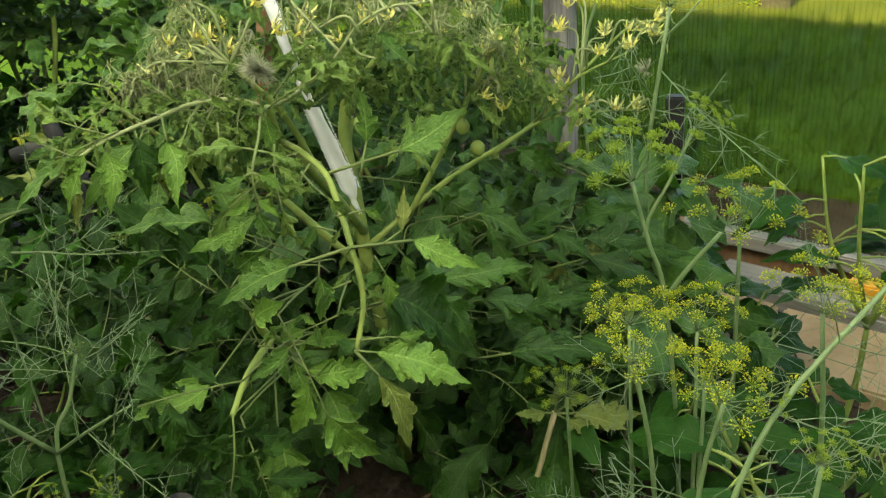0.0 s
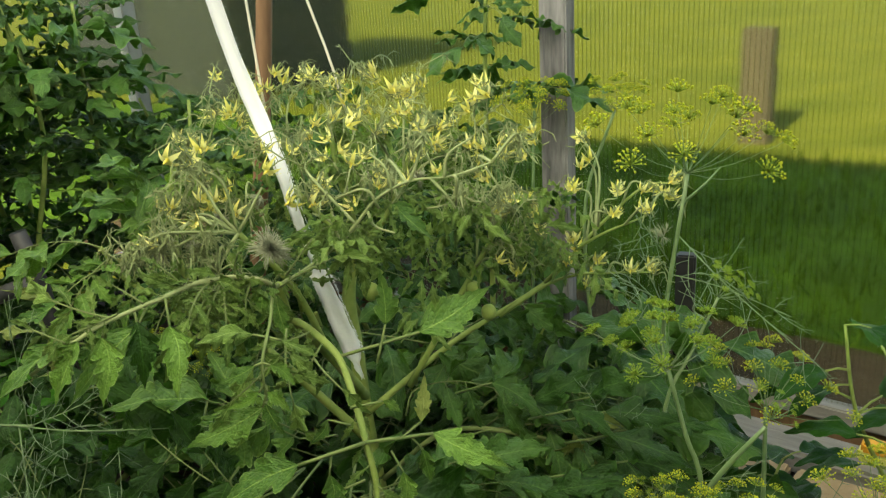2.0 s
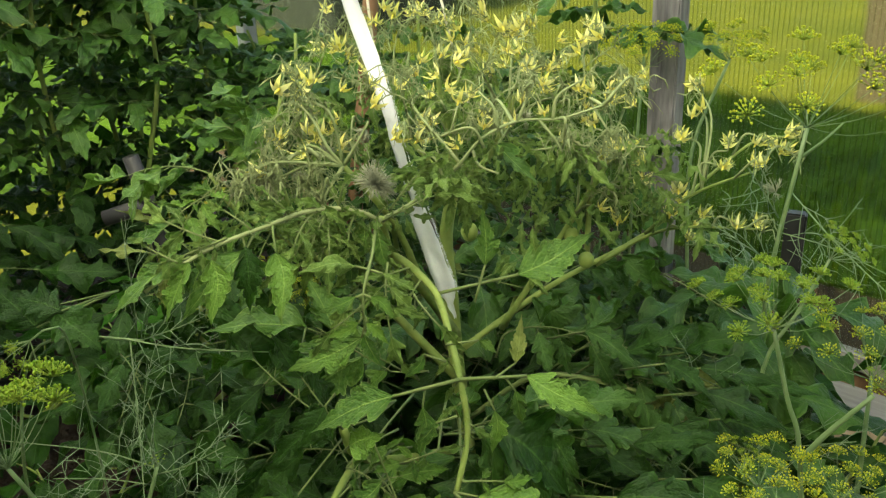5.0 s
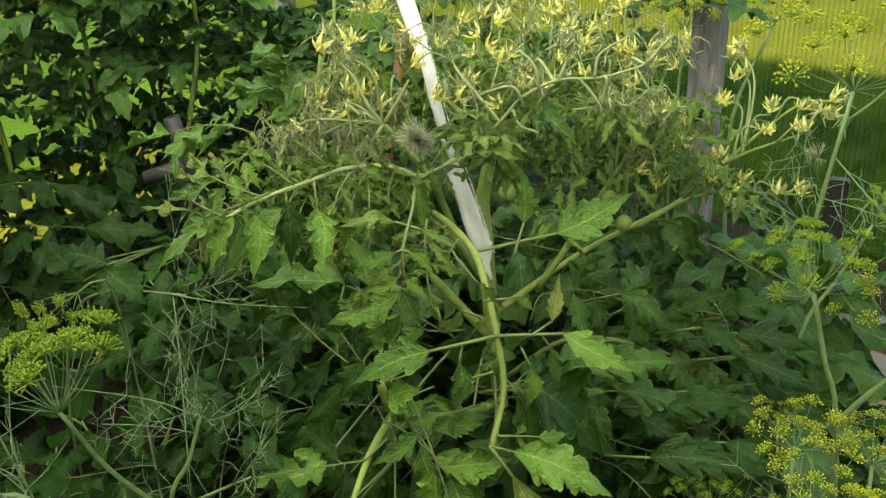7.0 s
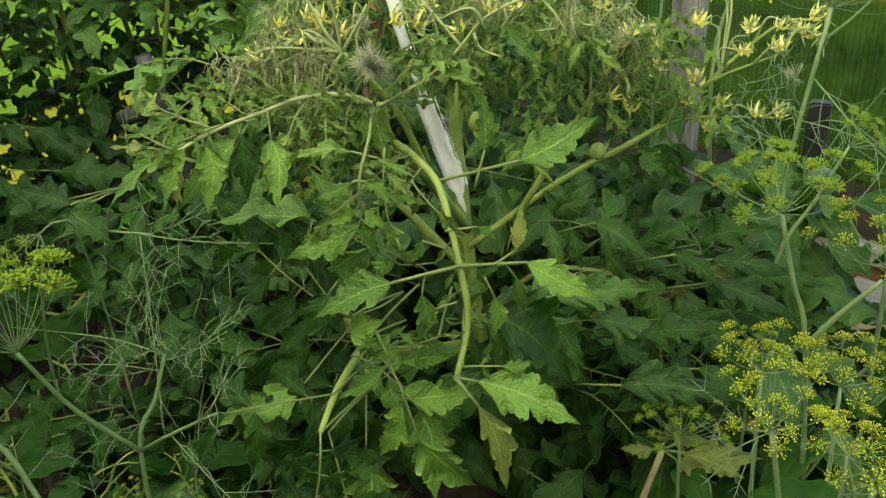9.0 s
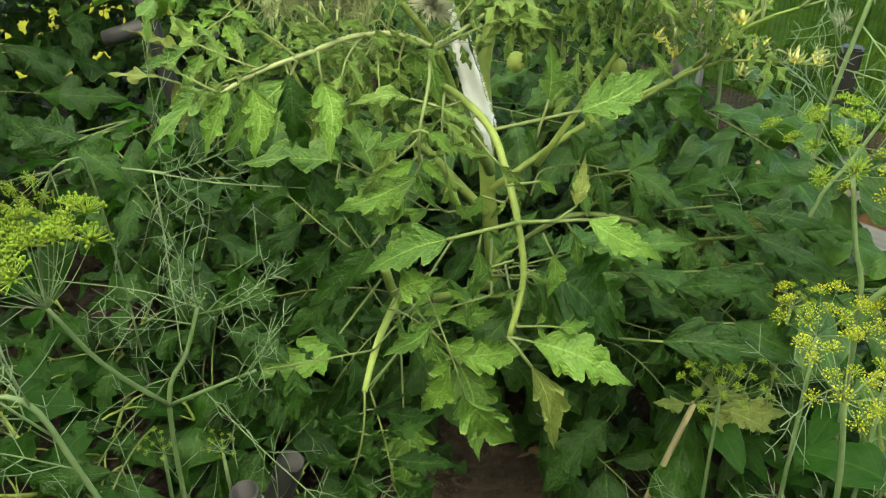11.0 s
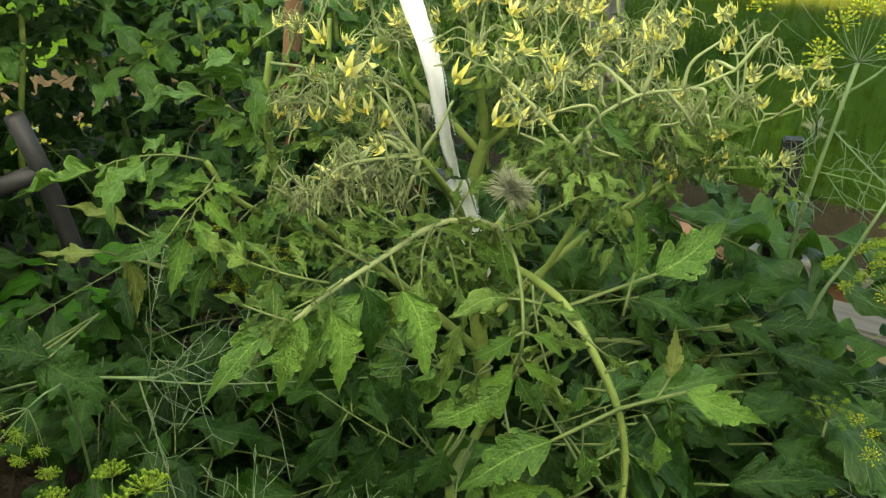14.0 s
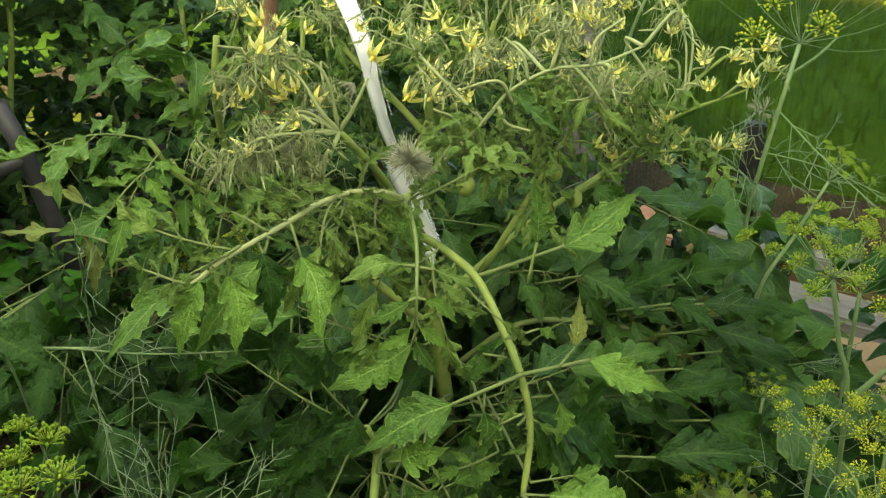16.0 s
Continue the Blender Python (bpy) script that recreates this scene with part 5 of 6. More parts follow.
stem(main, [(-0.19, 1.06, 0.58), (-0.215, 1.01, 0.69), HUB], 0.005, 0.0034)
for pts in ([HUB, (-0.28, 0.945, 0.795), (-0.303, 0.93, 0.797), (-0.329, 0.92, 0.780), (-0.338, 0.918, 0.765)], [HUB, (-0.285, 0.94, 0.785), (-0.315, 0.925, 0.776), (-0.36, 0.915, 0.768)], [HUB, (-0.27, 0.95, 0.80), (-0.285, 0.955, 0.83), (-0.30, 0.96, 0.845)],
            [HUB, (-0.262, 0.94, 0.768), (-0.272, 0.93, 0.752), (-0.275, 0.925, 0.735)], [HUB, (-0.24, 0.955, 0.80), (-0.225, 0.96, 0.825)]):
    stem(main, pts, 0.0024, 0.0011, STEM_GREY, "flower_stalk")
for c, k in (((-0.33, 0.92, 0.765), 0), ((-0.36, 0.915, 0.76), 0), ((-0.30, 0.935, 0.755), 0), ((-0.275, 0.925, 0.745), 0), ((-0.30, 0.96, 0.85), 2), ((-0.345, 0.90, 0.775), 1), ((-0.285, 0.93, 0.775), 0), ((-0.31, 0.92, 0.79), 1)):
    truss(main, HUB if k else (c[0] + 0.01, c[1], c[2] + 0.02), c, rng, k, 0.024, 7, 90)
# dried bud clusters
for c, r, k in (((-0.197, 0.838, 0.794), 0.016, 460), ((-0.33, 0.92, 0.775), 0.013, 150), ((-0.30, 0.94, 0.762), 0.012, 150), ((-0.275, 0.96, 0.79), 0.010, 110), ((-0.36, 0.91, 0.762), 0.010, 110), ((0.27, 1.2, 0.66), 0.016, 90), ((-0.06, 1.05, 0.80), 0.013, 90), ((-0.24, 1.02, 0.80), 0.012, 90)):
    g = Geo()
    for i in range(k // 16):
        e = Vector((rng.gauss(0, 1), rng.gauss(-0.3, 1), rng.gauss(0.3, 1))).normalized()
        long = r * rng.uniform(0.85, 1.45)
        for j in range(16):
            d = (e + Vector((rng.gauss(0, 1), rng.gauss(0, 1), rng.gauss(0, 1))) * 0.24).normalized()
            p = Vector(c) + e * r * rng.uniform(0.0, 0.35)
            q = p + d * long * rng.uniform(0.6, 1.0)
            g.tube([p, p.lerp(q, 0.55) + Vector((rng.gauss(0, 0.0008), 0, 0.0008)), q], 0.00045, 0.00022, 3)
    part("dried_flower_head", g.mesh("dried_flower_head", BUD_DRY), main, None, "grey dried hairy buds")
# small green fruit
for p in ((-0.13, 1.06, 0.66), (0.0, 1.2, 0.60), (0.02, 1.17, 0.575)):
    bm = bmesh.new()
    bmesh.ops.create_uvsphere(bm, u_segments=12, v_segments=8, radius=0.011)
    for q in bm.verts:
        q.co.z *= 1.25 - 0.25 * (q.co.z > 0)
    bm.verts.index_update()
    part("green_tomato", Geo().put([tuple(q.co) for q in bm.verts], [[q.index for q in f.verts] for f in bm.faces]).mesh("green_tomato", STEM), main, Matrix.Translation(p), "tiny unripe green tomato")
    bm.free()

# the cloth strip and the strings
FACING = Vector((-0.30, -0.75, 0.5))


def ribbon(line, widths, ragged):
    """A thin cloth band, cupped across, its width set at every step."""
    verts, faces, uv = [], [], []
    n = len(line)
    for i, p in enumerate(line):
        t = (line[min(i + 1, n - 1)] - line[max(i - 1, 0)]).normalized()
        side = t.cross(FACING).normalized()
        back = side.cross(t).normalized()
        k = i / (n - 1) * (len(widths) - 1)
        w = widths[int(k)] + (widths[min(int(k) + 1, len(widths) - 1)] - widths[int(k)]) * (k - int(k)) + rng.uniform(-0.0006, 0.0006)
        for q in (-1, -0.55, -0.1, 0.4, 1):
            slip = t * (rng.uniform(-0.0025, 0.0025) if i == ragged else 0)
            for h in (0, 0.0012):
                verts.append(tuple(p + slip + side * (q * w) + back * (h + 0.004 * q * q + 0.0012 * math.sin(i * 0.8 + q * 3))))
                uv.append((q, i))
    for i in range(n - 1):
        for k in range(4):
            a, b = i * 10 + k * 2, i * 10 + k * 2 + 2
            faces.append((a, b, b + 10, a + 10))
            faces.append((a + 1, a + 11, b + 11, b + 1))
        faces.append((i * 10, i * 10 + 10, i * 10 + 11, i * 10 + 1))
        faces.append((i * 10 + 8, i * 10 + 9, i * 10 + 19, i * 10 + 18))
    return Geo().put(verts, faces, uv).mesh("ribbon", FABRIC)


def fray(line, width, count, longest):
    g = Geo()
    for i in range(count):
        k = rng.uniform(0, len(line) - 1.01)
        a, b = line[int(k)], line[int(k) + 1]
        t = (b - a).normalized()
        side = t.cross(FACING).normalized() * rng.choice((-1, 1))
        p = a.lerp(b, k - int(k)) + side * width + Vector((0, -0.003, 0))
        g.tube([p, p + side * rng.uniform(0.0008, longest) + t * rng.gauss(0, 0.0015)], 0.00028, 0.00018, 3)
    return g.mesh("frayed_edge", FABRIC)


LOWER = curve([(-0.161, 1.155, 0.492), (-0.167, 1.15, 0.518), (-0.172, 1.146, 0.545), (-0.187, 1.14, 0.601), (-0.203, 1.128, 0.668)], 8)
UPPER = curve([(-0.203, 1.13, 0.672), (-0.217, 1.11, 0.744), (-0.230, 1.095, 0.825), (-0.268, 1.08, 0.98), (-0.33, 0.95, 1.45), (-0.42, 0.80, 2.0)], 10)
strip = thing("cloth_strip", (-0.168, 1.175, 0.485), "white frayed cloth strip tying up the tomato plant", "cloth strip")
part("ribbon", ribbon(LOWER, (0.002, 0.005, 0.0145, 0.0140, 0.0115), 32), strip)
part("ribbon", ribbon(UPPER, (0.006, 0.0075, 0.0105, 0.0095, 0.009), 0), strip)
tagged(part("frayed_edge", fray(LOWER[14:], 0.0135, 500, 0.0035), strip, None, "loose white threads"), kind="stuff")
tagged(part("frayed_edge", fray(UPPER[8:], 0.0088, 500, 0.002), strip, None, "loose white threads"), kind="stuff")
for pts in (((-0.27, 1.25, 0.84), (-0.275, 1.24, 0.98), (-0.29, 1.2, 1.6), (-0.3, 1.2, 2.0)), ((-0.14, 1.3, 0.74), (-0.17, 1.3, 0.86), (-0.215, 1.29, 1.04), (-0.5, 1.25, 2.0))):
    thing("string", pts[0], "thin pale twine holding up a flower shoot", "string", "plant strings", "", Geo().tube([(Vector(p) - Vector(pts[0])) for p in curve(pts, 4)], 0.002, 0.002, 5).mesh("string", TWINE))

# ---- dill ----
rng = random.Random(31)


def dill(base, label, stems, umbels, feathers, seed, group="dill plants"):
    """stems: lines of points; umbels: hub, way, reach, rays, green; feathers: base and tip."""
    r = random.Random(seed)
    ob = thing("dill_plant", base, label, "dill", group)
    for pts, r0, r1 in stems:
        stem(ob, pts, r0, r1, DILL_STEM, "stem", 7, "", 4)
    for hub, way, reach, rays, green, *shape in umbels:
        umbel(ob, hub, way, reach, r, rays, green, *shape)
    for a, b in feathers:
        feather(ob, a, b, r)
    return ob


dill((0.30, 1.24, 0), "tall flowering dill with a wide yellow umbel",
     [([(0.30, 1.24, -0.03), (0.295, 1.23, 0.3), (0.275, 1.21, 0.5), (0.297, 1.19, 0.751)], 0.004, 0.0028), ([(0.29, 1.205, 0.70), (0.315, 1.18, 0.735), (0.335, 1.175, 0.76)], 0.0024, 0.001)],
     [((0.297, 1.19, 0.751), (0.12, -0.1, 1), 0.145, 18, False, 78, 1.15)],
     [((0.28, 1.21, 0.55), (0.20, 1.15, 0.62)), ((0.28, 1.21, 0.6), (0.37, 1.15, 0.60)), ((0.29, 1.2, 0.66), (0.33, 1.13, 0.58)), ((0.28, 1.21, 0.62), (0.22, 1.16, 0.70)), ((0.295, 1.22, 0.35), (0.20, 1.15, 0.33))], 1)
dill((0.26, 1.12, 0), "dill side shoot with a small green umbel",
     [([(0.27, 1.13, -0.03), (0.262, 1.12, 0.25), (0.251, 1.10, 0.445), (0.285, 1.10, 0.53), (0.316, 1.10, 0.606)], 0.004, 0.0018)],
     [((0.316, 1.10, 0.606), (0.5, -0.15, 0.8), 0.048, 14, True)], [((0.25, 1.1, 0.40), (0.17, 1.04, 0.44)), ((0.26, 1.12, 0.3), (0.33, 1.05, 0.36)), ((0.255, 1.11, 0.35), (0.20, 1.03, 0.30))], 14)
dill((0.24, 0.83, 0), "dill with a green fan-shaped umbel and a side shoot",
     [([(0.25, 0.83, -0.03), (0.245, 0.835, 0.25), (0.219, 0.83, 0.5), (0.20, 0.835, 0.57), (0.181, 0.838, 0.643)], 0.0032, 0.0022), ([(0.219, 0.83, 0.5), (0.239, 0.82, 0.542), (0.27, 0.81, 0.59)], 0.0034, 0.0022)],
     [((0.181, 0.838, 0.645), (-0.1, -0.05, 1), 0.075, 20, True, 72, 0.95), ((0.275, 0.808, 0.60), (0.4, -0.2, 0.8), 0.03, 10, True)],
     [((0.23, 0.83, 0.4), (0.16, 0.78, 0.44)), ((0.24, 0.83, 0.3), (0.33, 0.78, 0.34)), ((0.24, 0.83, 0.22), (0.15, 0.76, 0.2)), ((0.245, 0.83, 0.2), (0.2, 0.73, 0.22))], 2)
dill((0.38, 1.08, 0), "yellow-flowered dill in front of the grey plank",
     [([(0.39, 1.07, -0.03), (0.388, 1.08, 0.25), (0.385, 1.09, 0.445)], 0.0045, 0.0028)],
     [((0.385, 1.09, 0.440), (0.05, -0.1, 1), 0.105, 17, False, 74, 0.75)], [((0.388, 1.08, 0.2), (0.30, 1.0, 0.24)), ((0.388, 1.08, 0.28), (0.47, 1.0, 0.3))], 3)
dill((0.40, 0.78, 0), "dill with a loose yellow umbel on a side stalk",
     [([(0.40, 0.78, -0.03), (0.395, 0.78, 0.3), (0.375, 0.78, 0.50)], 0.004, 0.0025)], [((0.375, 0.78, 0.50), (0.1, -0.1, 1), 0.065, 16, False)], [((0.395, 0.78, 0.3), (0.47, 0.72, 0.36))], 15)
dill((0.21, 0.64, 0), "dill with dense bright yellow umbels",
     [([(0.185, 0.66, -0.03), (0.18, 0.66, 0.25), (0.17, 0.66, 0.42), (0.15, 0.66, 0.535)], 0.0034, 0.0022), ([(0.20, 0.63, -0.03), (0.20, 0.62, 0.25), (0.21, 0.625, 0.42), (0.227, 0.63, 0.505)], 0.0034, 0.0022),
      ([(0.18, 0.75, -0.03), (0.175, 0.78, 0.3), (0.172, 0.795, 0.49)], 0.003, 0.002), ([(0.24, 0.74, -0.03), (0.245, 0.77, 0.3), (0.246, 0.793, 0.478)], 0.003, 0.002), ([(0.22, 0.68, -0.03), (0.23, 0.70, 0.3), (0.235, 0.715, 0.46)], 0.003, 0.002)],
     [((0.15, 0.66, 0.535), (-0.15, -0.1, 1), 0.052, 14, False, 66, 0.92), ((0.227, 0.63, 0.507), (0.05, -0.15, 1), 0.06, 13, False, 70, 0.92), ((0.172, 0.795, 0.492), (-0.05, -0.1, 1), 0.055, 14, False, 66, 0.92), ((0.246, 0.793, 0.48), (0.05, -0.1, 1), 0.055, 14, False, 66, 0.92), ((0.235, 0.715, 0.462), (0.05, -0.1, 1), 0.05, 12, False, 66, 0.92)],
     [((0.18, 0.66, 0.36), (0.10, 0.62, 0.40)), ((0.18, 0.66, 0.30), (0.11, 0.60, 0.28)), ((0.20, 0.62, 0.33), (0.15, 0.56, 0.38)), ((0.2, 0.62, 0.4), (0.13, 0.6, 0.46)), ((0.22, 0.66, 0.3), (0.29, 0.6, 0.36)), ((0.19, 0.65, 0.2), (0.10, 0.62, 0.18)),
      ((0.2, 0.65, 0.25), (0.12, 0.68, 0.3)), ((0.21, 0.64, 0.38), (0.26, 0.57, 0.43)), ((0.19, 0.65, 0.28), (0.10, 0.64, 0.35)), ((0.18, 0.66, 0.22), (0.08, 0.68, 0.24)), ((0.2, 0.63, 0.3), (0.16, 0.55, 0.30)), ((0.22, 0.64, 0.25), (0.28, 0.56, 0.28)), ((0.2, 0.66, 0.18), (0.25, 0.6, 0.16))], 4)
dill((0.105, 0.83, 0), "young dill with fine green umbels", [([(0.12, 0.84, -0.03), (0.112, 0.835, 0.2), (0.105, 0.83, 0.372)], 0.003, 0.0018), ([(0.20, 0.95, -0.03), (0.20, 0.95, 0.2), (0.198, 0.946, 0.41)], 0.003, 0.0018)],
     [((0.105, 0.83, 0.375), (-0.05, -0.1, 1), 0.06, 26, True, 62, 0.75), ((0.198, 0.946, 0.412), (0, -0.15, 1), 0.032, 16, True)], [((0.11, 0.83, 0.15), (0.04, 0.78, 0.18)), ((0.11, 0.83, 0.1), (0.17, 0.75, 0.12)), ((0.11, 0.83, 0.2), (0.06, 0.76, 0.25))], 5)
dill((0.24, 0.55, 0), "slanting dill stalk with a small green umbel", [([(0.16, 0.50, 0.10), (0.20, 0.54, 0.40), (0.252, 0.58, 0.524), (0.351, 0.62, 0.624), (0.40, 0.64, 0.68)], 0.0029, 0.0024), ([(0.26, 0.53, -0.02), (0.265, 0.525, 0.3), (0.271, 0.52, 0.525)], 0.003, 0.002)],
     [((0.271, 0.52, 0.527), (0.1, -0.2, 1), 0.032, 16, True), ((0.25, 0.585, 0.53), (-0.1, -0.2, 1), 0.025, 10, True)], [((0.31, 0.60, 0.585), (0.37, 0.58, 0.56)), ((0.31, 0.60, 0.585), (0.30, 0.57, 0.64)), ((0.26, 0.58, 0.53), (0.33, 0.55, 0.50)), ((0.36, 0.62, 0.63), (0.42, 0.6, 0.60))], 6)
dill((0.31, 1.78, 0), "pale yellow dill near the wall", [([(0.30, 1.80, -0.03), (0.27, 1.8, 0.3), (0.26, 1.78, 0.55), (0.313, 1.75, 0.74)], 0.005, 0.003), ([(0.15, 1.82, -0.03), (0.15, 1.82, 0.4), (0.159, 1.8, 0.74)], 0.004, 0.003)],
     [((0.313, 1.75, 0.74), (0.05, -0.2, 1), 0.075, 14, False), ((0.159, 1.8, 0.72), (-0.1, -0.2, 1), 0.09, 16, False)], [], 7)
# on the other side
dill((-0.48, 0.72, 0), "dill with a green umbel and feathery leaves",
     [([(-0.48, 0.72, -0.03), (-0.478, 0.72, 0.2), (-0.459, 0.715, 0.427), (-0.435, 0.73, 0.485), (-0.418, 0.742, 0.536)], 0.0032, 0.0020), ([(-0.459, 0.715, 0.427), (-0.49, 0.68, 0.51), (-0.503, 0.65, 0.598)], 0.0026, 0.0020),
      ([(-0.459, 0.715, 0.427), (-0.41, 0.70, 0.465), (-0.355, 0.70, 0.495)], 0.0022, 0.0013)],
     [((-0.503, 0.65, 0.598), (-0.25, 0.1, 1), 0.088, 20, True, 56, 1.25), ((-0.418, 0.742, 0.536), (0, -0.1, 1), 0.012, 10, True)],
     [((-0.418, 0.742, 0.532), (-0.395, 0.71, 0.605)), ((-0.418, 0.742, 0.532), (-0.455, 0.71, 0.60)), ((-0.42, 0.742, 0.525), (-0.345, 0.71, 0.555)), ((-0.425, 0.738, 0.515), (-0.49, 0.72, 0.545)),
      ((-0.41, 0.70, 0.465), (-0.36, 0.67, 0.425)), ((-0.38, 0.70, 0.48), (-0.32, 0.67, 0.53)), ((-0.445, 0.725, 0.46), (-0.50, 0.70, 0.47))], 9)
dill((-0.53, 0.60, 0), "slender dill stalk leaning out from the bed", [([(-0.44, 0.60, -0.03), (-0.46, 0.60, 0.30), (-0.49, 0.60, 0.46), (-0.515, 0.60, 0.54), (-0.57, 0.585, 0.545)], 0.0032, 0.0024)],
     [], [((-0.51, 0.60, 0.53), (-0.50, 0.59, 0.65)), ((-0.49, 0.60, 0.46), (-0.57, 0.58, 0.52)), ((-0.5, 0.6, 0.5), (-0.58, 0.6, 0.62))], 10)
dill((-0.72, 0.95, 0), "dill with a feathery blue-green leaf", [([(-0.86, 1.1, -0.03), (-0.84, 1.09, 0.25), (-0.76, 1.05, 0.46), (-0.66, 1.0, 0.535), (-0.532, 0.967, 0.551)], 0.003, 0.0015)], [],
     [((-0.56, 0.967, 0.553), (-0.45, 0.93, 0.53)), ((-0.55, 0.967, 0.553), (-0.52, 0.92, 0.46)), ((-0.54, 0.967, 0.553), (-0.50, 0.93, 0.62)), ((-0.53, 0.967, 0.553), (-0.44, 0.95, 0.58))], 11)
dill((-0.66, 0.86, 0), "dill with drooping green umbels", [([(-0.66, 1.0, -0.03), (-0.63, 0.97, 0.35), (-0.60, 0.92, 0.57), (-0.60, 0.89, 0.607), (-0.62, 0.88, 0.597)], 0.0018, 0.0011), ([(-0.50, 0.72, -0.03), (-0.50, 0.73, 0.2), (-0.49, 0.73, 0.335)], 0.003, 0.002), ([(-0.43, 0.72, -0.03), (-0.42, 0.72, 0.2), (-0.415, 0.715, 0.36)], 0.003, 0.002)],
     [((-0.62, 0.88, 0.597), (-0.5, -0.1, -0.65), 0.055, 9, True, 50, 1.45), ((-0.49, 0.73, 0.34), (0, -0.2, 1), 0.028, 12, True), ((-0.415, 0.715, 0.365), (0, -0.2, 1), 0.022, 12, True)],
     [((-0.42, 0.72, 0.22), (-0.34, 0.68, 0.30)), ((-0.42, 0.72, 0.25), (-0.48, 0.68, 0.33)), ((-0.5, 0.73, 0.2), (-0.56, 0.68, 0.24))], 12)
dill((-0.66, 1.5, 0), "yellow dill umbels deep among the leaves", [([(-0.62, 1.5, -0.03), (-0.60, 1.5, 0.3), (-0.585, 1.5, 0.40)], 0.003, 0.002), ([(-0.60, 1.5, 0.2), (-0.53, 1.45, 0.35)], 0.002, 0.002), ([(-0.60, 1.5, 0.2), (-0.46, 1.42, 0.38)], 0.002, 0.002)],
     [((-0.585, 1.5, 0.40), (0, -0.3, 1), 0.04, 14, False), ((-0.53, 1.45, 0.35), (0, -0.4, 1), 0.045, 16, False), ((-0.46, 1.42, 0.38), (0, -0.4, 1), 0.05, 16, False)], [], 13)

# ---- the plants around ----
BG = "tall leafy tomato plant around the bed, those out of view added for shade"
for i, (x, y, h, k) in enumerate((
        (-0.62, 1.95, 0.78, 16), (-0.98, 1.88, 1.05, 30), (-0.75, 2.35, 0.75, 22), (-1.15, 2.15, 1.42, 44), (-1.35, 1.7, 1.35, 44), (-1.22, 1.15, 0.5, 14), (-0.72, 1.42, 0.30, 8),
        (-1.0, 2.7, 0.75, 18), (-1.5, 2.3, 1.2, 34), (-0.3, 2.15, 0.8, 18), (-1.45, 1.25, 1.5, 46), (-0.52, 1.6, 0.5, 14), (-1.75, 1.9, 1.4, 40), (-0.85, 2.05, 1.0, 30), (-1.2, 1.9, 1.1, 34),
        # those with y below 0.9 are unseen, added to shade the left side
        (-1.3, 2.5, 1.4, 38), (-0.5, 2.3, 0.70, 14), (-1.6, 0.8, 1.6, 46), (-1.25, 0.85, 1.4, 44), (-1.05, 0.62, 1.4, 50), (-0.98, 0.38, 1.4, 50), (-0.9, 0.12, 1.4, 46), (-1.65, 1.6, 0.75, 26), (-1.5, 1.45, 0.6, 22), (-1.3, 1.4, 0.55, 20))):
    tomato_plant((x, y, 0), h, int(k * 1.0), 0.215, 100 + i, BG, (R.uniform(-0.1, 0.1), R.uniform(-0.1, 0.1)), LEAVES)
tomato_plant((0.06, 1.98, 0), 1.02, 16, 0.22, 140, "tall tomato plant close to the greenhouse wall", (0.02, -0.04), LEAVES, 0.3)
for i, (x, y, h) in enumerate(((-0.30, 1.55, 0.45), (0.0, 1.65, 0.35), (0.2, 1.62, 0.3), (-0.1, 1.5, 0.4), (0.12, 1.45, 0.3), (0.33, 1.5, 0.22), (0.15, 1.78, 0.3), (-0.2, 1.72, 0.66), (-0.05, 1.85, 0.58), (-0.36, 1.78, 0.7), (-0.22, 1.5, 0.55))):
    tomato_plant((x, y, 0), h, 10, 0.22, 160 + i, "low tomato plant under the flowering one", (0.02, -0.05), None, 0.2)
bushy((-0.80, 1.54, 0), 0.34, 24, 0.115, "pepper plant with broad leaves, sunlight put into their green", "pepper plant", 51, 0.18, meshes=OVATE_BRIGHT)
bushy((-0.98, 1.0, 0), 0.22, 14, 0.10, "pepper plant with broad pointed leaves", "pepper plant", 52, 0.2)
bushy((-0.75, 0.85, 0), 0.22, 24, 0.08, "low pepper plant with broad leaves", "pepper plant", 53, 0.18)
bushy((0.60, 1.16, 0), 0.58, 36, 0.095, "pepper plant with glossy pointed leaves by the slabs", "pepper plant", 54, 0.16)
bushy((0.41, 0.80, 0), 0.34, 34, 0.08, "pepper plant with broad glossy leaves", "pepper plant", 55, 0.2)
bushy((0.40, 0.62, 0), 0.44, 34, 0.10, "pepper plant at the edge of the bed", "pepper plant", 57, 0.2)
bushy((0.58, 0.98, 0), 0.22, 24, 0.085, "pepper plant between the dill and the slabs", "pepper plant", 60, 0.2)
bushy((0.42, 1.04, 0), 0.18, 20, 0.075, "low pepper plant behind the dill", "pepper plant", 61, 0.18)
bushy((0.20, 1.0, 0), 0.32, 30, 0.07, "pepper plant with wide dark leaves beside the tomato", "pepper plant", 62, 0.2)
bushy((0.31, 1.14, 0), 0.27, 24, 0.075, "pepper plant with wide dark leaves near the slabs", "pepper plant", 63, 0.13)
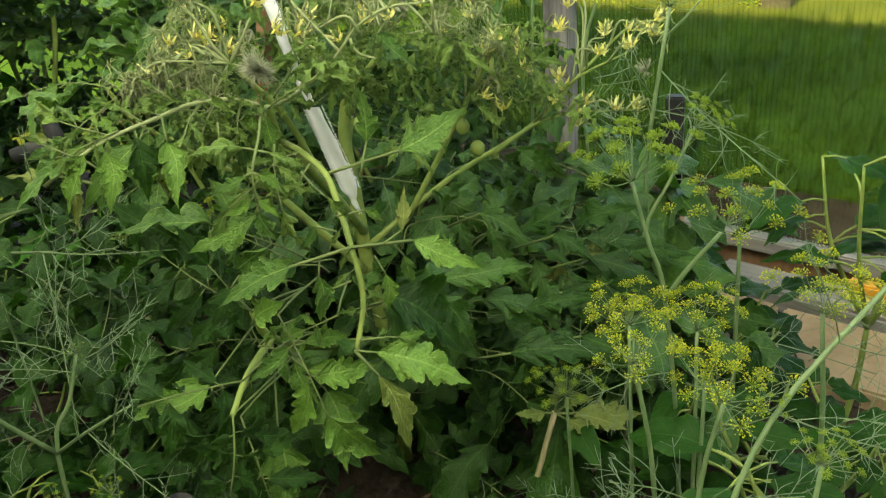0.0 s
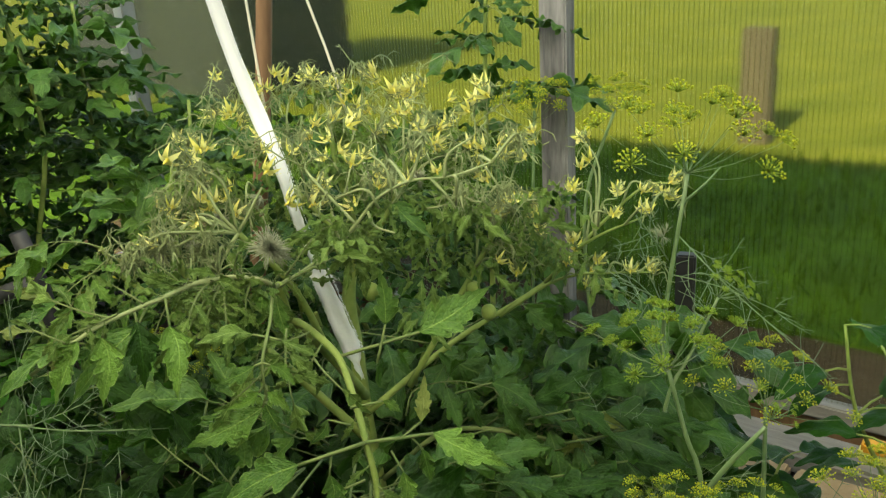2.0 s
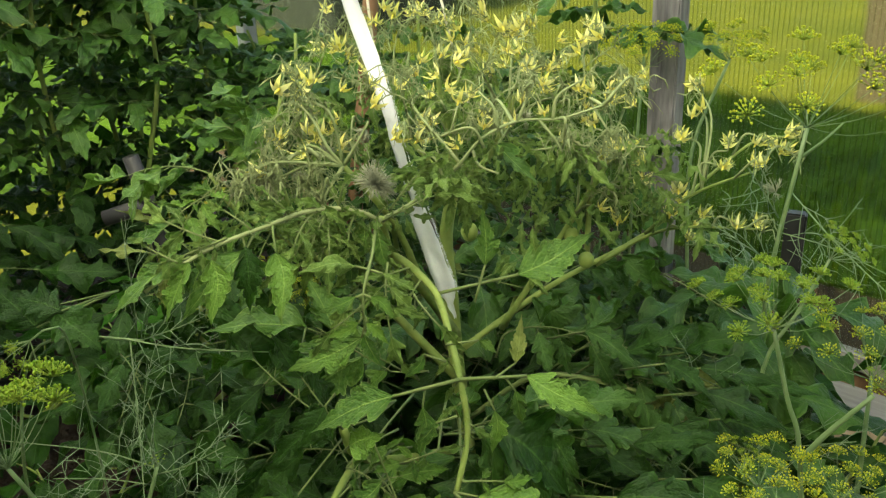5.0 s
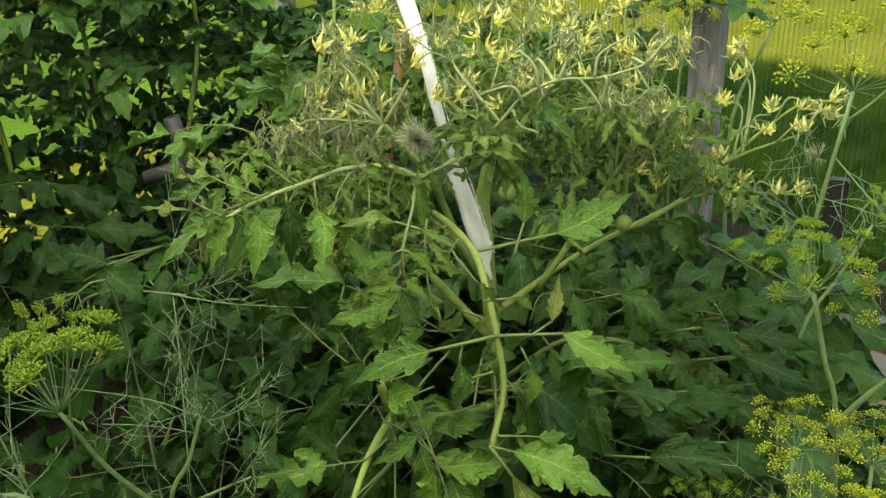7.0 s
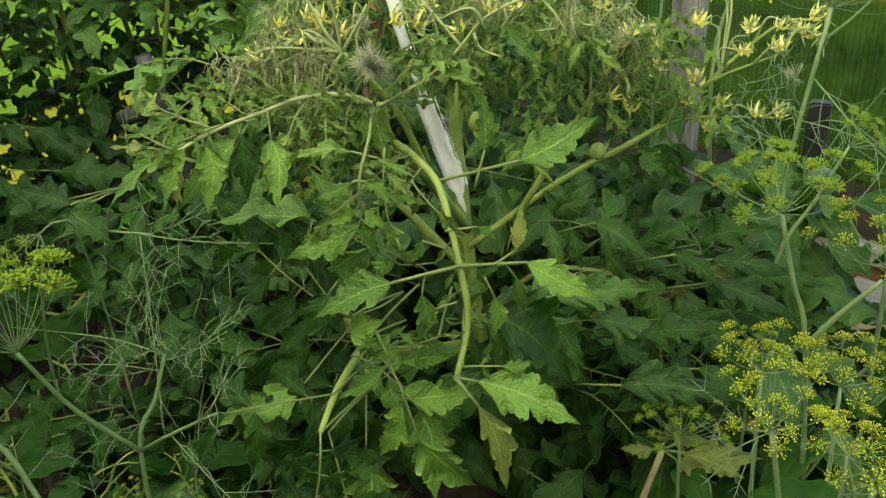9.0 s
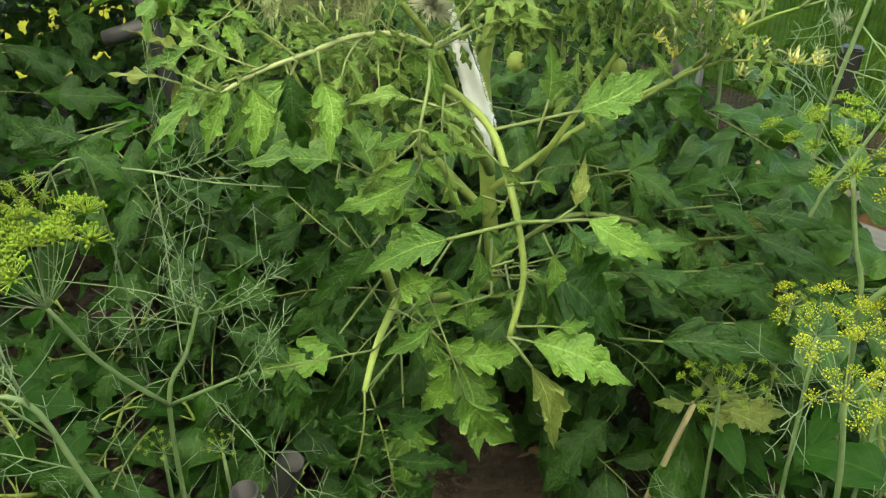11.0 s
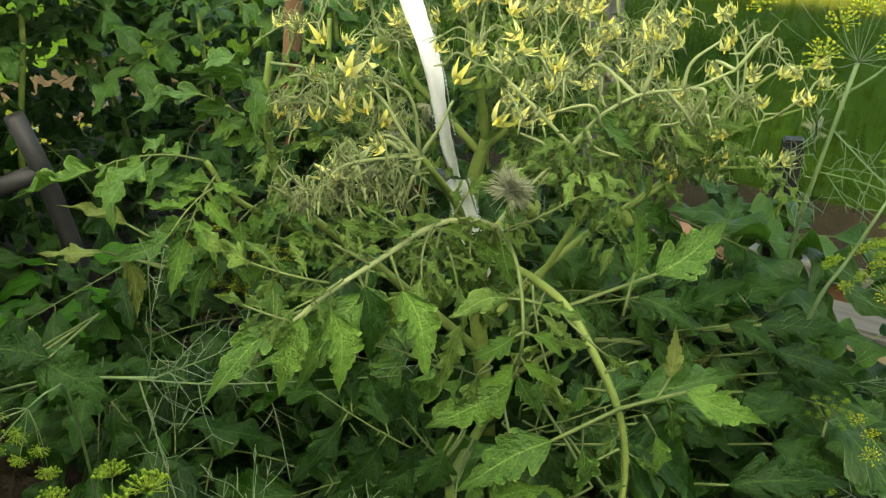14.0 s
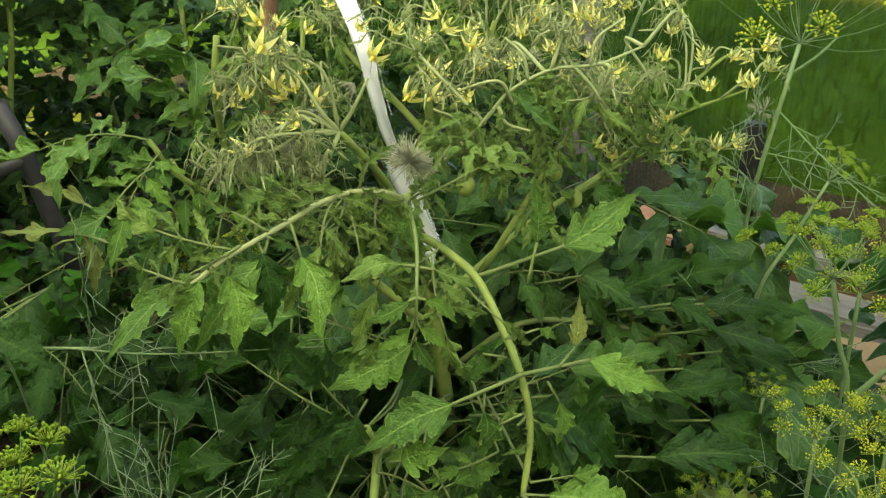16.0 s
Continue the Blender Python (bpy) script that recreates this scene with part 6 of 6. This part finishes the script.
bushy((0.42, 1.28, 0), 0.20, 26, 0.12, "low pepper plant in front of the grey plank", "pepper plant", 64, 0.18)
bushy((0.29, 1.44, 0), 0.36, 26, 0.12, "pepper plant beside the black stake", "pepper plant", 65, 0.16)
bushy((-1.06, 1.42, 0), 0.26, 22, 0.11, "low pepper plant beside the black pipe", "pepper plant", 68, 0.2)
bushy((-0.88, 0.98, 0), 0.20, 24, 0.085, "low pepper plant at the back of the dill", "pepper plant", 66, 0.2)
bushy((-0.78, 1.12, 0), 0.20, 22, 0.085, "low pepper plant under the black pipe", "pepper plant", 67, 0.18)
bushy((-0.62, 0.70, 0), 0.22, 28, 0.08, "pepper plant under the dill", "pepper plant", 58, 0.18)
bushy((-0.47, 0.86, 0), 0.22, 28, 0.085, "low pepper plant under the tomato leaves", "pepper plant", 59, 0.18)
for x, y in ((0.08, 0.95), (0.16, 1.08), (-0.02, 1.02), (0.22, 1.3), (0.5, 1.32), (0.3, 1.36)):
    for k in range(4):
        m = Matrix.Translation((x + rng.uniform(-0.04, 0.04), y + rng.uniform(-0.04, 0.04), 0.016 + 0.006 * k)) @ Euler((rng.gauss(0, 0.3), rng.gauss(0, 0.3), rng.uniform(0, 6))).to_matrix().to_4x4() @ Matrix.Scale(rng.uniform(0.04, 0.08), 4)
        thing("dry_leaf", (0, 0, 0), "curled dry brown leaf lying on the soil", "dry leaf", "leaf litter", "", rng.choice(LITTER), m)

stub = thing("cut_stalk", (0.05, 0.86, 0), "pale cut stalk with yellow-green leaves", "stalk")
stem(stub, [(0.03, 0.85, -0.02), (0.045, 0.86, 0.12), (0.096, 0.89, 0.305)], 0.0050, 0.004, STALK_DRY)
for tip in ((0.19, 0.86, 0.305), (0.045, 0.86, 0.325), (0.10, 0.86, 0.375), (0.145, 0.87, 0.35), (0.225, 0.90, 0.275), (0.15, 0.84, 0.29)):
    single_leaf(stub, (0.096, 0.89, 0.303), Vector((0.096, 0.89, 0.305)).lerp(Vector(tip), 0.25), tip, rng, "pale", (0.1, -0.5, 0.8), 0.0018, 1.1)
